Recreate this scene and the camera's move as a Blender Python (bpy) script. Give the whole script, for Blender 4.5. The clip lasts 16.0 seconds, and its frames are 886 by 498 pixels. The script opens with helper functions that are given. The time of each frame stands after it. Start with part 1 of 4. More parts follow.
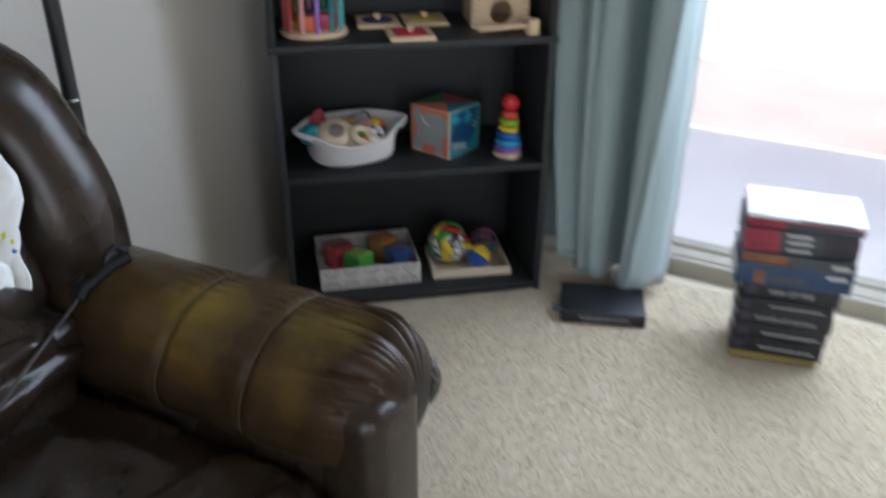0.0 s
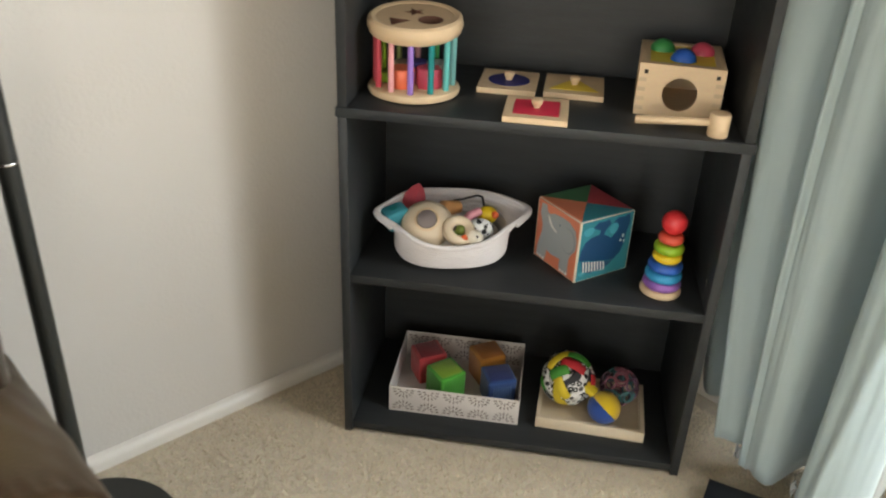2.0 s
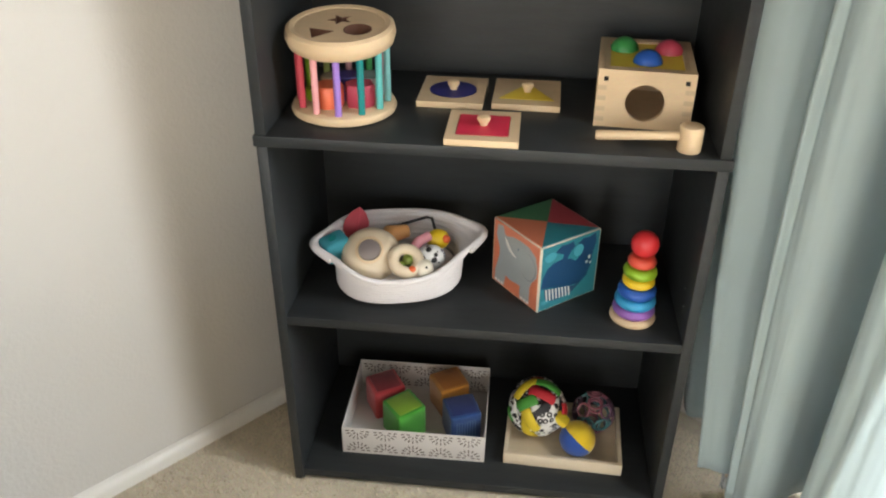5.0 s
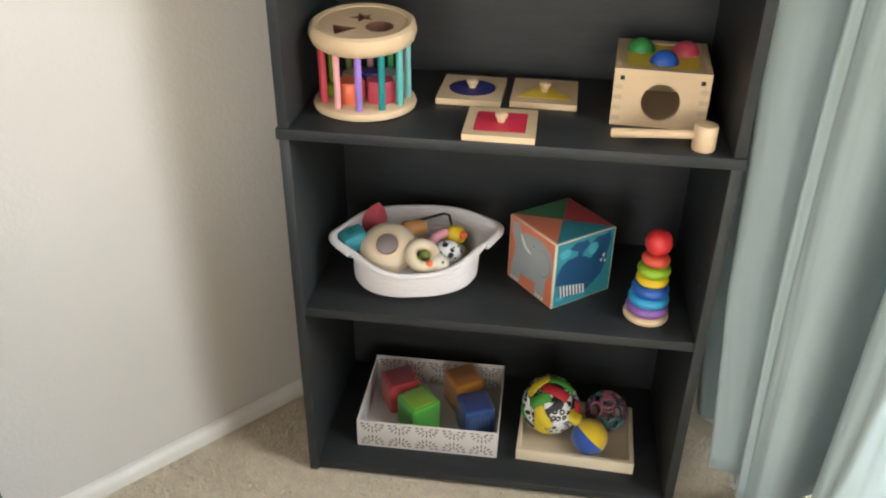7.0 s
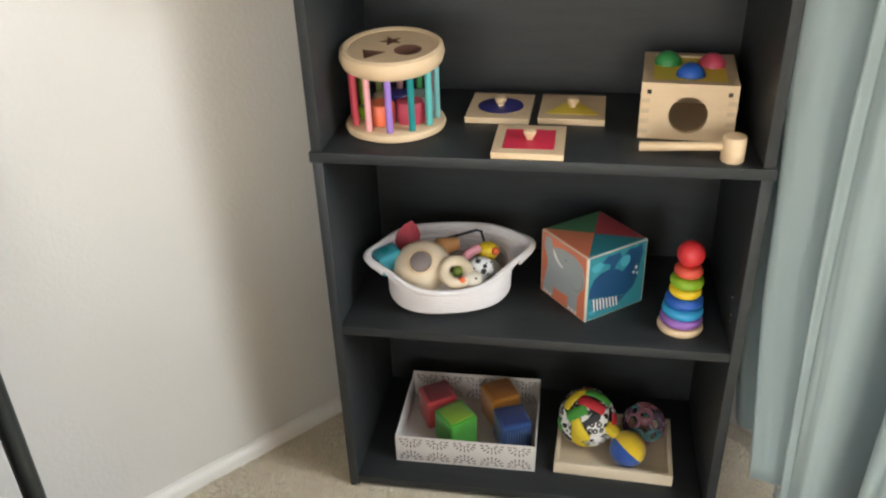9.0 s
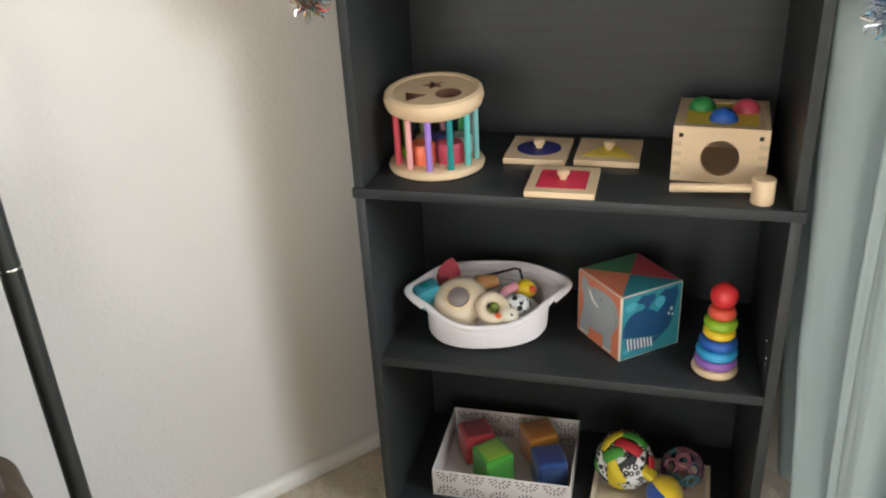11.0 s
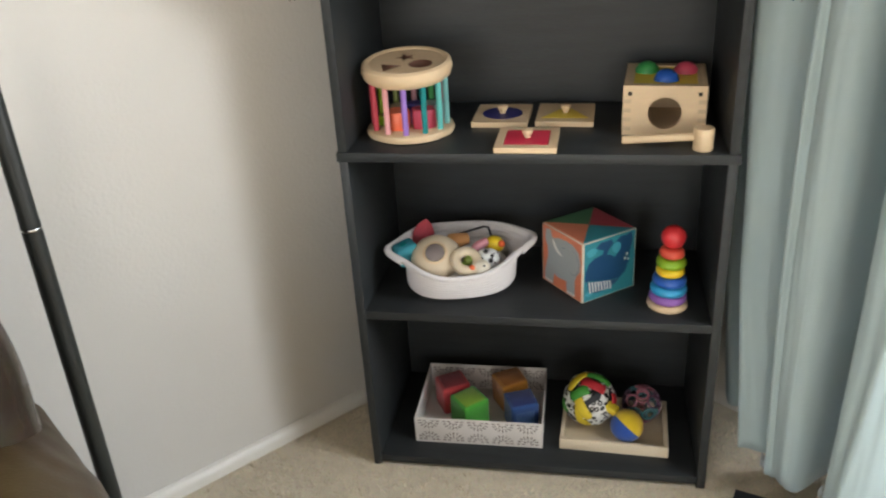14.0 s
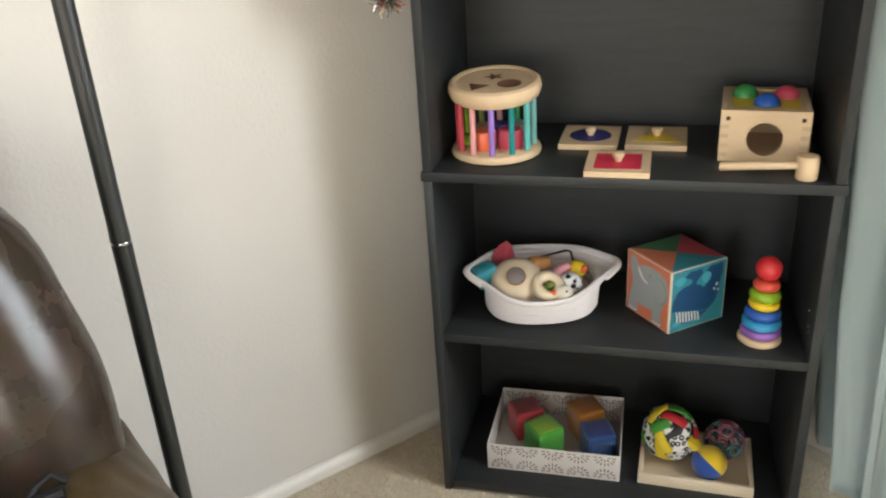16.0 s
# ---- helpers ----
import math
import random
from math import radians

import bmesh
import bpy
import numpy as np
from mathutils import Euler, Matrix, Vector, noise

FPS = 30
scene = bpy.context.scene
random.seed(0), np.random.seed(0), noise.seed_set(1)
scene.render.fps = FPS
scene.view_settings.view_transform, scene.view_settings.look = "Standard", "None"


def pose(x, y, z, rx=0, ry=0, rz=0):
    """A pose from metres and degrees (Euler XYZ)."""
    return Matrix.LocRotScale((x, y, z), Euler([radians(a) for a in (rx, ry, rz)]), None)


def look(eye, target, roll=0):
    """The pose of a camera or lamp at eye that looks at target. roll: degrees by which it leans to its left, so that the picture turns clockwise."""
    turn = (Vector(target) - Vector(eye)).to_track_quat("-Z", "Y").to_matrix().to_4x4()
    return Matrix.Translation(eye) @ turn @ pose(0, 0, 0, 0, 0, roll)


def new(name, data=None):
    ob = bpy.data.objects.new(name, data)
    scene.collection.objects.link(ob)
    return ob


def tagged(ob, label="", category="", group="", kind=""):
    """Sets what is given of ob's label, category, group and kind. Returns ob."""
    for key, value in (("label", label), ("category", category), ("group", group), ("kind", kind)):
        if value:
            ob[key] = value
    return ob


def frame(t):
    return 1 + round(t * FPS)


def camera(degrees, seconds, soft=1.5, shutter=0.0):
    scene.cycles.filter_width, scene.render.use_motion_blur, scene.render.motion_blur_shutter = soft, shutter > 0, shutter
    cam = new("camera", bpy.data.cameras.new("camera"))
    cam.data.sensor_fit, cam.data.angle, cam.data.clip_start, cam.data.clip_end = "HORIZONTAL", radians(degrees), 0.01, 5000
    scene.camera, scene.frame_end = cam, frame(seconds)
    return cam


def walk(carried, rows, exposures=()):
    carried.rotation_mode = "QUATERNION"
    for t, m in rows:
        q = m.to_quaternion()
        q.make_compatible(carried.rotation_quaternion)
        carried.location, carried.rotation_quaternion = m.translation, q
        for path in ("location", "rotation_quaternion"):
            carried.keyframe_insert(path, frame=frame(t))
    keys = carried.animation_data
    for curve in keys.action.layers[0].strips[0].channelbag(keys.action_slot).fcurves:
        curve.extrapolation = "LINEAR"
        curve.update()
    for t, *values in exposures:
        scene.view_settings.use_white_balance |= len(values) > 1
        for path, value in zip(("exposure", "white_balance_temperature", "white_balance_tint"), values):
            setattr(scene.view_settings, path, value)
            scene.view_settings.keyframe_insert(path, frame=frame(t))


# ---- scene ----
cam = camera(56.4, 16.0, 2.1, 0.6)
PATH = [
    (0, (0.016, -1.756, 1.088), (0.37, -0.023, 0.154), 0.5),
    (0.1, (0.03, -1.724, 1.073), (0.336, 0.037, 0.176), 0.7),
    (0.3, (0.078, -1.672, 1.079), (0.271, 0.114, 0.2), 1.8),
    (0.5, (0.16, -1.631, 1.083), (0.224, 0.173, 0.222), 2.1),
    (1, (0.265, -1.52, 1.077), (0.116, 0.29, 0.239), 1.6),
    (1.5, (0.312, -1.364, 1.061), (0.098, 0.426, 0.194), 2.5),
    (2, (0.34, -1.193, 1.082), (0.101, 0.545, 0.12), 2.5),
    (2.5, (0.424, -1.082, 1.087), (0.074, 0.607, 0.075), 1.8),
    (3, (0.418, -1.049, 1.082), (0.068, 0.625, 0.045), 0.2),
    (3.5, (0.389, -1.023, 1.088), (0.087, 0.672, 0.071), -1.0),
    (4, (0.355, -1.007, 1.08), (0.161, 0.706, 0.066), 0.4),
    (4.5, (0.352, -1.002, 1.079), (0.174, 0.711, 0.063), 0.5),
    (5, (0.366, -1.001, 1.101), (0.182, 0.7, 0.065), 0.5),
    (7.5, (0.379, -1.034, 1.091), (0.127, 0.673, 0.079), 0.2),
    (8, (0.387, -1.034, 1.091), (0.1, 0.661, 0.068), -1.2),
    (8.5, (0.387, -1.044, 1.099), (0.057, 0.644, 0.078), -2.6),
    (9, (0.381, -1.041, 1.107), (0.061, 0.668, 0.118), -2.1),
    (11.5, (0.466, -1.096, 1.102), (-0.063, 0.633, 0.247), -3.1),
    (12, (0.486, -1.114, 1.097), (-0.058, 0.616, 0.254), -3.0),
    (12.5, (0.456, -1.141, 1.096), (-0.051, 0.592, 0.235), -3.1),
    (13, (0.424, -1.177, 1.092), (-0.052, 0.55, 0.201), -3.2),
    (13.5, (0.421, -1.212, 1.094), (-0.034, 0.52, 0.203), -4.3),
    (14, (0.42, -1.233, 1.094), (0.057, 0.528, 0.218), -3.6),
    (14.5, (0.409, -1.235, 1.094), (0.085, 0.532, 0.215), -3.3),
    (15, (0.39, -1.235, 1.096), (0.069, 0.534, 0.221), -3.1),
    (15.5, (0.373, -1.224, 1.096), (-0.045, 0.54, 0.251), -3.3),
    (16, (0.368, -1.208, 1.096), (-0.126, 0.539, 0.258), -3.6),
]
walk(cam, [(t, look(eye, target, roll)) for t, eye, target, roll in PATH],
     [(0, 1.06, 5750, 10), (0.5, 1.24, 6150, 10), (1.0, 1.5, 6850, 10), (1.5, 1.80, 7050, 10), (2.5, 2.08, 6800, 10), (3, 2.23, 6750, 10), (4, 2.18, 6750, 10), (5, 2.25, 6750, 10), (9, 2.26, 6600, 10), (11.5, 2.12, 6500, 10), (12, 2.13, 6480, 10), (13, 2.32, 6500, 10), (14, 2.0, 6600, 10), (14.5, 1.83, 6650, 10), (15, 2.0, 6700, 10), (15.5, 2.08, 6750, 10), (16, 2.14, 6750, 10)])

# The room's corner lies behind the bookcase; local x runs along the window wall, local -y along the plain wall.
ROOM = pose(0.247, 0.623, 0, 0, 0, -39)

# ---- world, sun and daylight ----
world = bpy.data.worlds.new("sky")
scene.world = world
world.use_nodes = True
wn = world.node_tree
sky = wn.nodes.new("ShaderNodeTexSky")
sky.sky_type, sky.sun_disc = "NISHITA", False
sky.sun_elevation, sky.sun_rotation = radians(64), radians(223)
wn.nodes["Background"].inputs[1].default_value = 0.15
wn.links.new(sky.outputs[0], wn.nodes["Background"].inputs[0])
sun = new("sun", bpy.data.lights.new("sun", "SUN"))
sun.data.energy, sun.data.angle, sun.data.color = 5.0, radians(0.6), (1.0, 0.91, 0.81)
sun.matrix_world = ROOM @ look((0, 0, 0), (0.03, 0.43, -0.90))
win_light = new("window_daylight", bpy.data.lights.new("window_daylight", "AREA"))
win_light.data.shape, win_light.data.size, win_light.data.size_y = "RECTANGLE", 1.30, 0.95
win_light.data.energy, win_light.data.color = 13.5, (0.87, 0.94, 1.0)
win_light.matrix_world = ROOM @ look((1.62, 0.10, 1.22), (1.34, -0.80, 0.28))

# two fill lamps added behind the camera, in openings made up for them
for name, place, aim, width, watts in (("rear_fill_light", (2.10, -4.43, 1.10), (2.10, -2.0, 1.0), 1.9, 9.5), ("side_fill_light", (4.23, -3.70, 1.10), (2.0, -3.70, 1.0), 1.2, 10.0)):
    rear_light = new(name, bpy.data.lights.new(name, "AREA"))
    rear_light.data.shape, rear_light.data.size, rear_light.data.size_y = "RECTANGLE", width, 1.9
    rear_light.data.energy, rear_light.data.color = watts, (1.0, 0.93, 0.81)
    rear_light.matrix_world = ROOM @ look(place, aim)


# ---- materials ----
def mat(name, col, rough=0.5, metal=0.0, var=0.12, scale=12.0, bump=0.0, bscale=180.0, fine=0.05, spec=0.5, coat=0.0, stretch=(1, 1, 1), sheen=0.0, trans=0.0):
    m = bpy.data.materials.new(name)
    m.use_nodes = True
    nt, b = m.node_tree, m.node_tree.nodes["Principled BSDF"]
    tc, mp = nt.nodes.new("ShaderNodeTexCoord"), nt.nodes.new("ShaderNodeMapping")
    mp.inputs["Scale"].default_value = stretch
    nt.links.new(tc.outputs["Object"], mp.inputs[0])
    big, small = nt.nodes.new("ShaderNodeTexNoise"), nt.nodes.new("ShaderNodeTexNoise")
    big.inputs["Scale"].default_value, small.inputs["Scale"].default_value = scale, bscale
    big.inputs["Detail"].default_value = 5
    for n in (big, small):
        nt.links.new(mp.outputs[0], n.inputs["Vector"])
    mix, mix2 = nt.nodes.new("ShaderNodeMix"), nt.nodes.new("ShaderNodeMix")
    mix.data_type = mix2.data_type = "RGBA"
    mix2.blend_type = "OVERLAY"
    mix.inputs[6].default_value = (*[c * (1 - var) for c in col], 1)
    mix.inputs[7].default_value = (*[min(1, c * (1 + var)) for c in col], 1)
    nt.links.new(big.outputs[0], mix.inputs[0])
    mix2.inputs[0].default_value = fine
    nt.links.new(mix.outputs[2], mix2.inputs[6])
    nt.links.new(small.outputs[1], mix2.inputs[7])
    nt.links.new(mix2.outputs[2], b.inputs["Base Color"])
    rr = nt.nodes.new("ShaderNodeMapRange")
    rr.inputs["To Min"].default_value, rr.inputs["To Max"].default_value = max(0, rough - 0.08), min(1, rough + 0.08)
    nt.links.new(big.outputs[0], rr.inputs[0])
    nt.links.new(rr.outputs[0], b.inputs["Roughness"])
    b.inputs["Metallic"].default_value, b.inputs["Specular IOR Level"].default_value = metal, spec
    b.inputs["Coat Weight"].default_value, b.inputs["Sheen Weight"].default_value = coat, sheen
    b.inputs["Transmission Weight"].default_value = trans
    if bump:
        bp = nt.nodes.new("ShaderNodeBump")
        bp.inputs["Strength"].default_value, bp.inputs["Distance"].default_value = bump, 0.002
        nt.links.new(small.outputs[0], bp.inputs["Height"])
        nt.links.new(bp.outputs[0], b.inputs["Normal"])
    return m


WALL = mat("wall_paint", (0.60, 0.565, 0.51), 0.7, var=0.03, scale=3, bump=0.35, bscale=130, fine=0.02)
TRIM = mat("white_trim_paint", (0.70, 0.665, 0.60), 0.4, var=0.03)
CEIL = mat("ceiling_paint", (0.44, 0.43, 0.41), 0.8, var=0.03, bump=0.3)
CARPET = mat("cream_carpet", (0.58, 0.51, 0.39), 0.95, var=0.22, scale=35, bump=1.0, bscale=420, fine=0.35, spec=0.1, sheen=0.3)
BLACK = mat("black_woodgrain_laminate", (0.0265, 0.0290, 0.0300), 0.43, var=0.35, scale=9, bump=0.25, bscale=60, fine=0.2, stretch=(1, 8, 8), spec=0.32)
ALU = mat("almond_aluminium", (0.33, 0.30, 0.24), 0.5, 0.0, var=0.06)
CURTAIN = mat("sage_blue_fabric", (0.39, 0.475, 0.475), 0.75, var=0.07, scale=6, bump=0.3, bscale=900, fine=0.08, sheen=0.2)
# daylight shines through the weave
nt = CURTAIN.node_tree
weave, thru = nt.nodes.new("ShaderNodeMixShader"), nt.nodes.new("ShaderNodeBsdfTranslucent")
thru.inputs[0].default_value, weave.inputs[0].default_value = (0.60, 0.70, 0.72, 1), 0.18
nt.links.new(nt.nodes["Principled BSDF"].outputs[0], weave.inputs[1])
nt.links.new(thru.outputs[0], weave.inputs[2])
nt.links.new(weave.outputs[0], nt.nodes["Material Output"].inputs[0])
LINING = mat("white_lining", (0.30, 0.315, 0.30), 0.8, var=0.04)
LAMPBLACK = mat("black_enamel", (0.015, 0.017, 0.015), 0.42, var=0.2)
CHROME = mat("chrome_ring", (0.75, 0.75, 0.75), 0.15, 1.0, var=0.03)
PATIO = mat("patio_concrete", (0.80, 0.72, 0.65), 0.9, var=0.12, scale=4, bump=0.5, bscale=80, fine=0.1)
SAND = mat("pinkish_ground", (0.33, 0.275, 0.25), 0.95, var=0.2, scale=3, bump=0.6, bscale=60)
FENCE = mat("white_fence_paint", (0.88, 0.86, 0.84), 0.6, var=0.05)
GLASS = bpy.data.materials.new("window_glass")
GLASS.use_nodes = True
gb = GLASS.node_tree.nodes["Principled BSDF"]
gb.inputs["Transmission Weight"].default_value, gb.inputs["Roughness"].default_value, gb.inputs["IOR"].default_value = 1.0, 0.0, 1.02


# ---- mesh helpers ----
def box(bm, x0, x1, y0, y1, z0, z1, bev=0.0, m=None, seg=2):
    r = bmesh.ops.create_cube(bm, size=1, matrix=(m or Matrix()) @ Matrix.Translation(((x0 + x1) / 2, (y0 + y1) / 2, (z0 + z1) / 2)) @ Matrix.Diagonal((x1 - x0, y1 - y0, z1 - z0, 1)))
    if bev:
        bmesh.ops.bevel(bm, geom=list({e for v in r["verts"] for e in v.link_edges}), offset=bev, segments=seg, affect="EDGES", profile=0.5)
    return bm


def surf(bm, f, nu, nv, wrap_u=False, wrap_v=False):
    """A sheet of f(u, v), u and v from 0 to 1."""
    cu, cv = (nu if wrap_u else nu + 1), (nv if wrap_v else nv + 1)
    g = [[bm.verts.new(f(i / nu, j / nv)) for j in range(cv)] for i in range(cu)]
    for i in range(nu):
        for j in range(nv):
            bm.faces.new((g[i][j], g[(i + 1) % cu][j], g[(i + 1) % cu][(j + 1) % cv], g[i][(j + 1) % cv]))
    return g


def lathe(bm, prof, seg=32, m=None, caps=True):
    m = m or Matrix()
    rings = [[bm.verts.new(m @ Vector((r * math.cos(2 * math.pi * k / seg), r * math.sin(2 * math.pi * k / seg), z))) for k in range(seg)] for r, z in prof]
    for a, b in zip(rings, rings[1:]):
        for k in range(seg):
            bm.faces.new((a[k], a[(k + 1) % seg], b[(k + 1) % seg], b[k]))
    if caps:
        bm.faces.new(rings[0][::-1])
        bm.faces.new(rings[-1])
    return bm


def tube(bm, pts, r, seg=10, closed=False, flat=1.0):
    """A round (or flattened) rod along pts; r is a number or one for each point."""
    pts = [Vector(p) for p in pts]
    n, rings, side = len(pts), [], None
    for i, p in enumerate(pts):
        d = (pts[(i + 1) % n] - pts[i - 1]) if closed else (pts[min(i + 1, n - 1)] - pts[max(i - 1, 0)])
        d.normalize()
        if side is None:
            side = d.orthogonal().normalized()
        side = (side - d * side.dot(d)).normalized()
        up, rr = d.cross(side), (r[i] if isinstance(r, (list, tuple)) else r)
        rings.append([bm.verts.new(p + rr * (math.cos(2 * math.pi * k / seg) * side + flat * math.sin(2 * math.pi * k / seg) * up)) for k in range(seg)])
    for i in range(n if closed else n - 1):
        a, b = rings[i], rings[(i + 1) % n]
        for k in range(seg):
            bm.faces.new((a[k], a[(k + 1) % seg], b[(k + 1) % seg], b[k]))
    if not closed:
        bm.faces.new(rings[0][::-1])
        bm.faces.new(rings[-1])
    return bm


def ball(bm, p, r, sub=3, squash=(1, 1, 1), m=None):
    bmesh.ops.create_icosphere(bm, subdivisions=sub, radius=1, matrix=(m or Matrix()) @ Matrix.Translation(p) @ Matrix.Diagonal((r * squash[0], r * squash[1], r * squash[2], 1)))
    return bm


def part(name, bm, material, parent=None, label="", angle=40):
    me = bpy.data.meshes.new(name)
    bmesh.ops.recalc_face_normals(bm, faces=bm.faces)
    bm.to_mesh(me)
    bm.free()
    me.materials.append(material)
    me.shade_smooth()
    me.set_sharp_from_angle(angle=radians(angle))
    ob = new(name, me)
    if parent:
        ob.parent = parent
    return tagged(ob, label)


def thing(name, m, label, category, group="", kind=""):
    ob = new(name)
    ob.empty_display_size = 0.05
    ob.matrix_world = m
    return tagged(ob, label, category, group, kind)


def solid(name, m, material, label, category, build, kind="structure"):
    bm = bmesh.new()
    build(bm)
    ob = part(name, bm, material)
    ob.matrix_world = m
    return tagged(ob, label, category, kind=kind)


def B():
    return bmesh.new()


# ---- the room ----
RX, RY, RZ = 4.2, 4.4, 2.44
solid("floor", ROOM, CARPET, "cream cut-pile carpet floor", "carpet", lambda b: box(b, -0.25, RX, -RY, 0.0, -0.05, 0.0))
# overhang past the rear wall added to keep sun out of its opening
solid("ceiling", ROOM, CEIL, "plain white ceiling with an unseen overhang added against the sun", "ceiling", lambda b: box(b, -0.40, RX + 0.12, -RY - 1.5, 0.15, RZ, RZ + 0.1))
# the plain wall stands a little out of square
PLAIN = ROOM @ pose(0, -0.95, 0, 0, 0, -1.3) @ pose(0, 0.95, 0)
solid("wall_plain", PLAIN, WALL, "off-white lightly textured wall", "wall", lambda b: box(b, -0.12, 0, -RY - 0.05, 0.15, -0.05, RZ))
# never in view; the gap is added to hold the side fill lamp
def side_wall(b):
    box(b, RX, RX + 0.12, -3.05, 0.15, -0.05, RZ)
    box(b, RX, RX + 0.12, -RY, -4.35, -0.05, RZ)
    box(b, RX, RX + 0.12, -4.35, -3.05, -0.05, 0.1)
    box(b, RX, RX + 0.12, -4.35, -3.05, 2.1, RZ)


solid("wall_side", ROOM, WALL, "off-white unseen side wall with an opening added for a fill lamp", "wall", side_wall)


# never in view; the wide gap is added for the rear fill lamp
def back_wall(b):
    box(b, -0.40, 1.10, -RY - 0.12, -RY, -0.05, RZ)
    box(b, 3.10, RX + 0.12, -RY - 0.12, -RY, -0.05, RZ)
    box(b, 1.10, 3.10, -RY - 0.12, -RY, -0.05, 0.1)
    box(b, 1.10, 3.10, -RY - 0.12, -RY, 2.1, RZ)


solid("wall_back", ROOM, WALL, "off-white unseen rear wall with an opening added for a fill lamp", "wall", back_wall)


def window_wall(b):
    box(b, 0, 0.84, 0, 0.15, -0.05, RZ)
    box(b, 2.55, RX, 0, 0.15, -0.05, RZ)
    box(b, 0.84, 2.55, 0, 0.15, 2.06, RZ)


solid("wall_window", ROOM, WALL, "off-white wall with a sliding glass door", "wall", window_wall)


def skirting(b):
    surf(b, lambda u, v: (Vector((0.001, -RY, 0)) + Vector((0, RY - 0.46, 0)) * u + Vector([(0, 0, 0), (0.015, 0, 0), (0.015, 0, 0.016), (0.012, 0, 0.024), (0.006, 0, 0.0290), (0, 0, 0.0305)][round(v * 5)])), 1, 5)


solid("baseboard", PLAIN, TRIM, "white painted baseboard along the plain wall", "baseboard", skirting)

door = thing("door_1", ROOM @ pose(0.84, 0.06, 0), "sliding glass patio door with an almond aluminium track", "sliding door", kind="structure")
part("track", box(B(), 0.0, 1.71, -0.06, 0.08, 0.0, 0.048, 0.006), ALU, door, "almond aluminium sill track")
for y0, y1, z1 in ((-0.040, -0.034, 0.052), (0.016, 0.022, 0.052)):
    part("rail", box(B(), 0.0, 1.71, y0, y1, 0.047, z1, 0.001), ALU, door)
for x in (0.0, 1.68):
    part("jamb", box(B(), x, x + 0.03, -0.03, 0.06, 0.048, 2.06, 0.004), ALU, door)
part("head", box(B(), 0.03, 1.68, -0.03, 0.06, 2.02, 2.06, 0.004), ALU, door)
for x0, x1, y in ((0.03, 1.08, 0.035), (1.03, 1.68, 0.0)):
    sash = part("sash", box(B(), x0, x0 + 0.032, y - 0.015, y + 0.015, 0.048, 2.02, 0.004), ALU, door)
    part("stile", box(B(), x1 - 0.032, x1, y - 0.015, y + 0.015, 0.048, 2.02, 0.004), ALU, sash)
    part("bottom_rail", box(B(), x0 + 0.032, x1 - 0.032, y - 0.015, y + 0.015, 0.047, 0.056, 0.002), ALU, sash)
    part("top_rail", box(B(), x0 + 0.032, x1 - 0.032, y - 0.015, y + 0.015, 1.97, 2.02, 0.004), ALU, sash)
    pane = part("pane", box(B(), x0 + 0.032, x1 - 0.032, y - 0.003, y + 0.003, 0.056, 1.97), GLASS, sash, "clear glass")
    pane.visible_shadow = False

# ---- outside ----
solid("patio", ROOM, PATIO, "pale concrete patio slab", "patio", lambda b: box(b, -3, 7, 0.15, 1.42, -0.2, -0.06, 0.01))
solid("ground", ROOM, SAND, "sunlit pinkish sandy ground", "ground", lambda b: box(b, -400, 400, -400, 800, -0.4, -0.08))

fence = thing("fence", ROOM @ pose(0, 2.6, -0.08), "pale pinkish white board fence in full sun", "fence")
fm = None
for k in range(46):
    pl = part("board", box(B(), 0, 0.145, 0, 0.02, 0, 1.9, 0.003), FENCE, fence) if fm is None else new("board", fm)
    fm = pl.data
    pl.parent = fence
    pl.matrix_basis = pose(-3.0 + 0.15 * k, 0, 0)

# ---- bookcase ----
BW, BD, BH, T = 0.63, 0.288, 1.80, 0.0155
case = thing("bookcase", pose(0, 0, 0), "black woodgrain laminate bookcase holding toys", "bookcase")
for z0, z1 in ((0.0, 0.636), (0.652, BH)):
    for x in (0, BW - T):
        part("side_panel", box(B(), x, x + T, 0.0, BD, z0, z1, 0.0012), BLACK, case)
part("back_panel", box(B(), 0.002, BW - 0.002, BD, BD + 0.003, 0.02, BH), BLACK, case)
part("shelf", box(B(), -0.003, BW + 0.003, -0.003, BD, 0.636, 0.652, 0.0015), BLACK, case)
for z in (0.334, 0.985, 1.27, 1.54):
    part("shelf", box(B(), T, BW - T, 0.002, BD, z, z + 0.016, 0.0012), BLACK, case)
part("bottom_shelf", box(B(), T, BW - T, 0.002, BD, 0.008, 0.024, 0.0012), BLACK, case)
part("kick_board", box(B(), T, BW - T, 0.012, 0.024, 0.0, 0.008), BLACK, case)
part("top_board", box(B(), -0.003, BW + 0.003, -0.003, BD, BH, BH + 0.016, 0.0015), BLACK, case)

# ---- curtain ----
curtain = thing("curtain", ROOM, "sage blue fabric curtain hanging in deep folds", "curtain")


FOLDS = [(0.558, 0.035), (0.592, 0.078), (0.628, 0.052), (0.650, 0.098), (0.660, 0.145), (0.668, 0.170), (0.700, 0.152), (0.733, 0.124), (0.755, 0.100), (0.766, 0.085), (0.775, 0.100), (0.781, 0.160), (0.788, 0.180), (0.799, 0.172),
         (0.806, 0.178), (0.832, 0.184), (0.848, 0.160), (0.852, 0.060), (0.868, 0.036), (0.876, 0.140), (0.880, 0.194), (0.905, 0.206), (0.935, 0.196), (0.954, 0.172), (0.968, 0.140), (0.966, 0.112), (0.952, 0.092)]


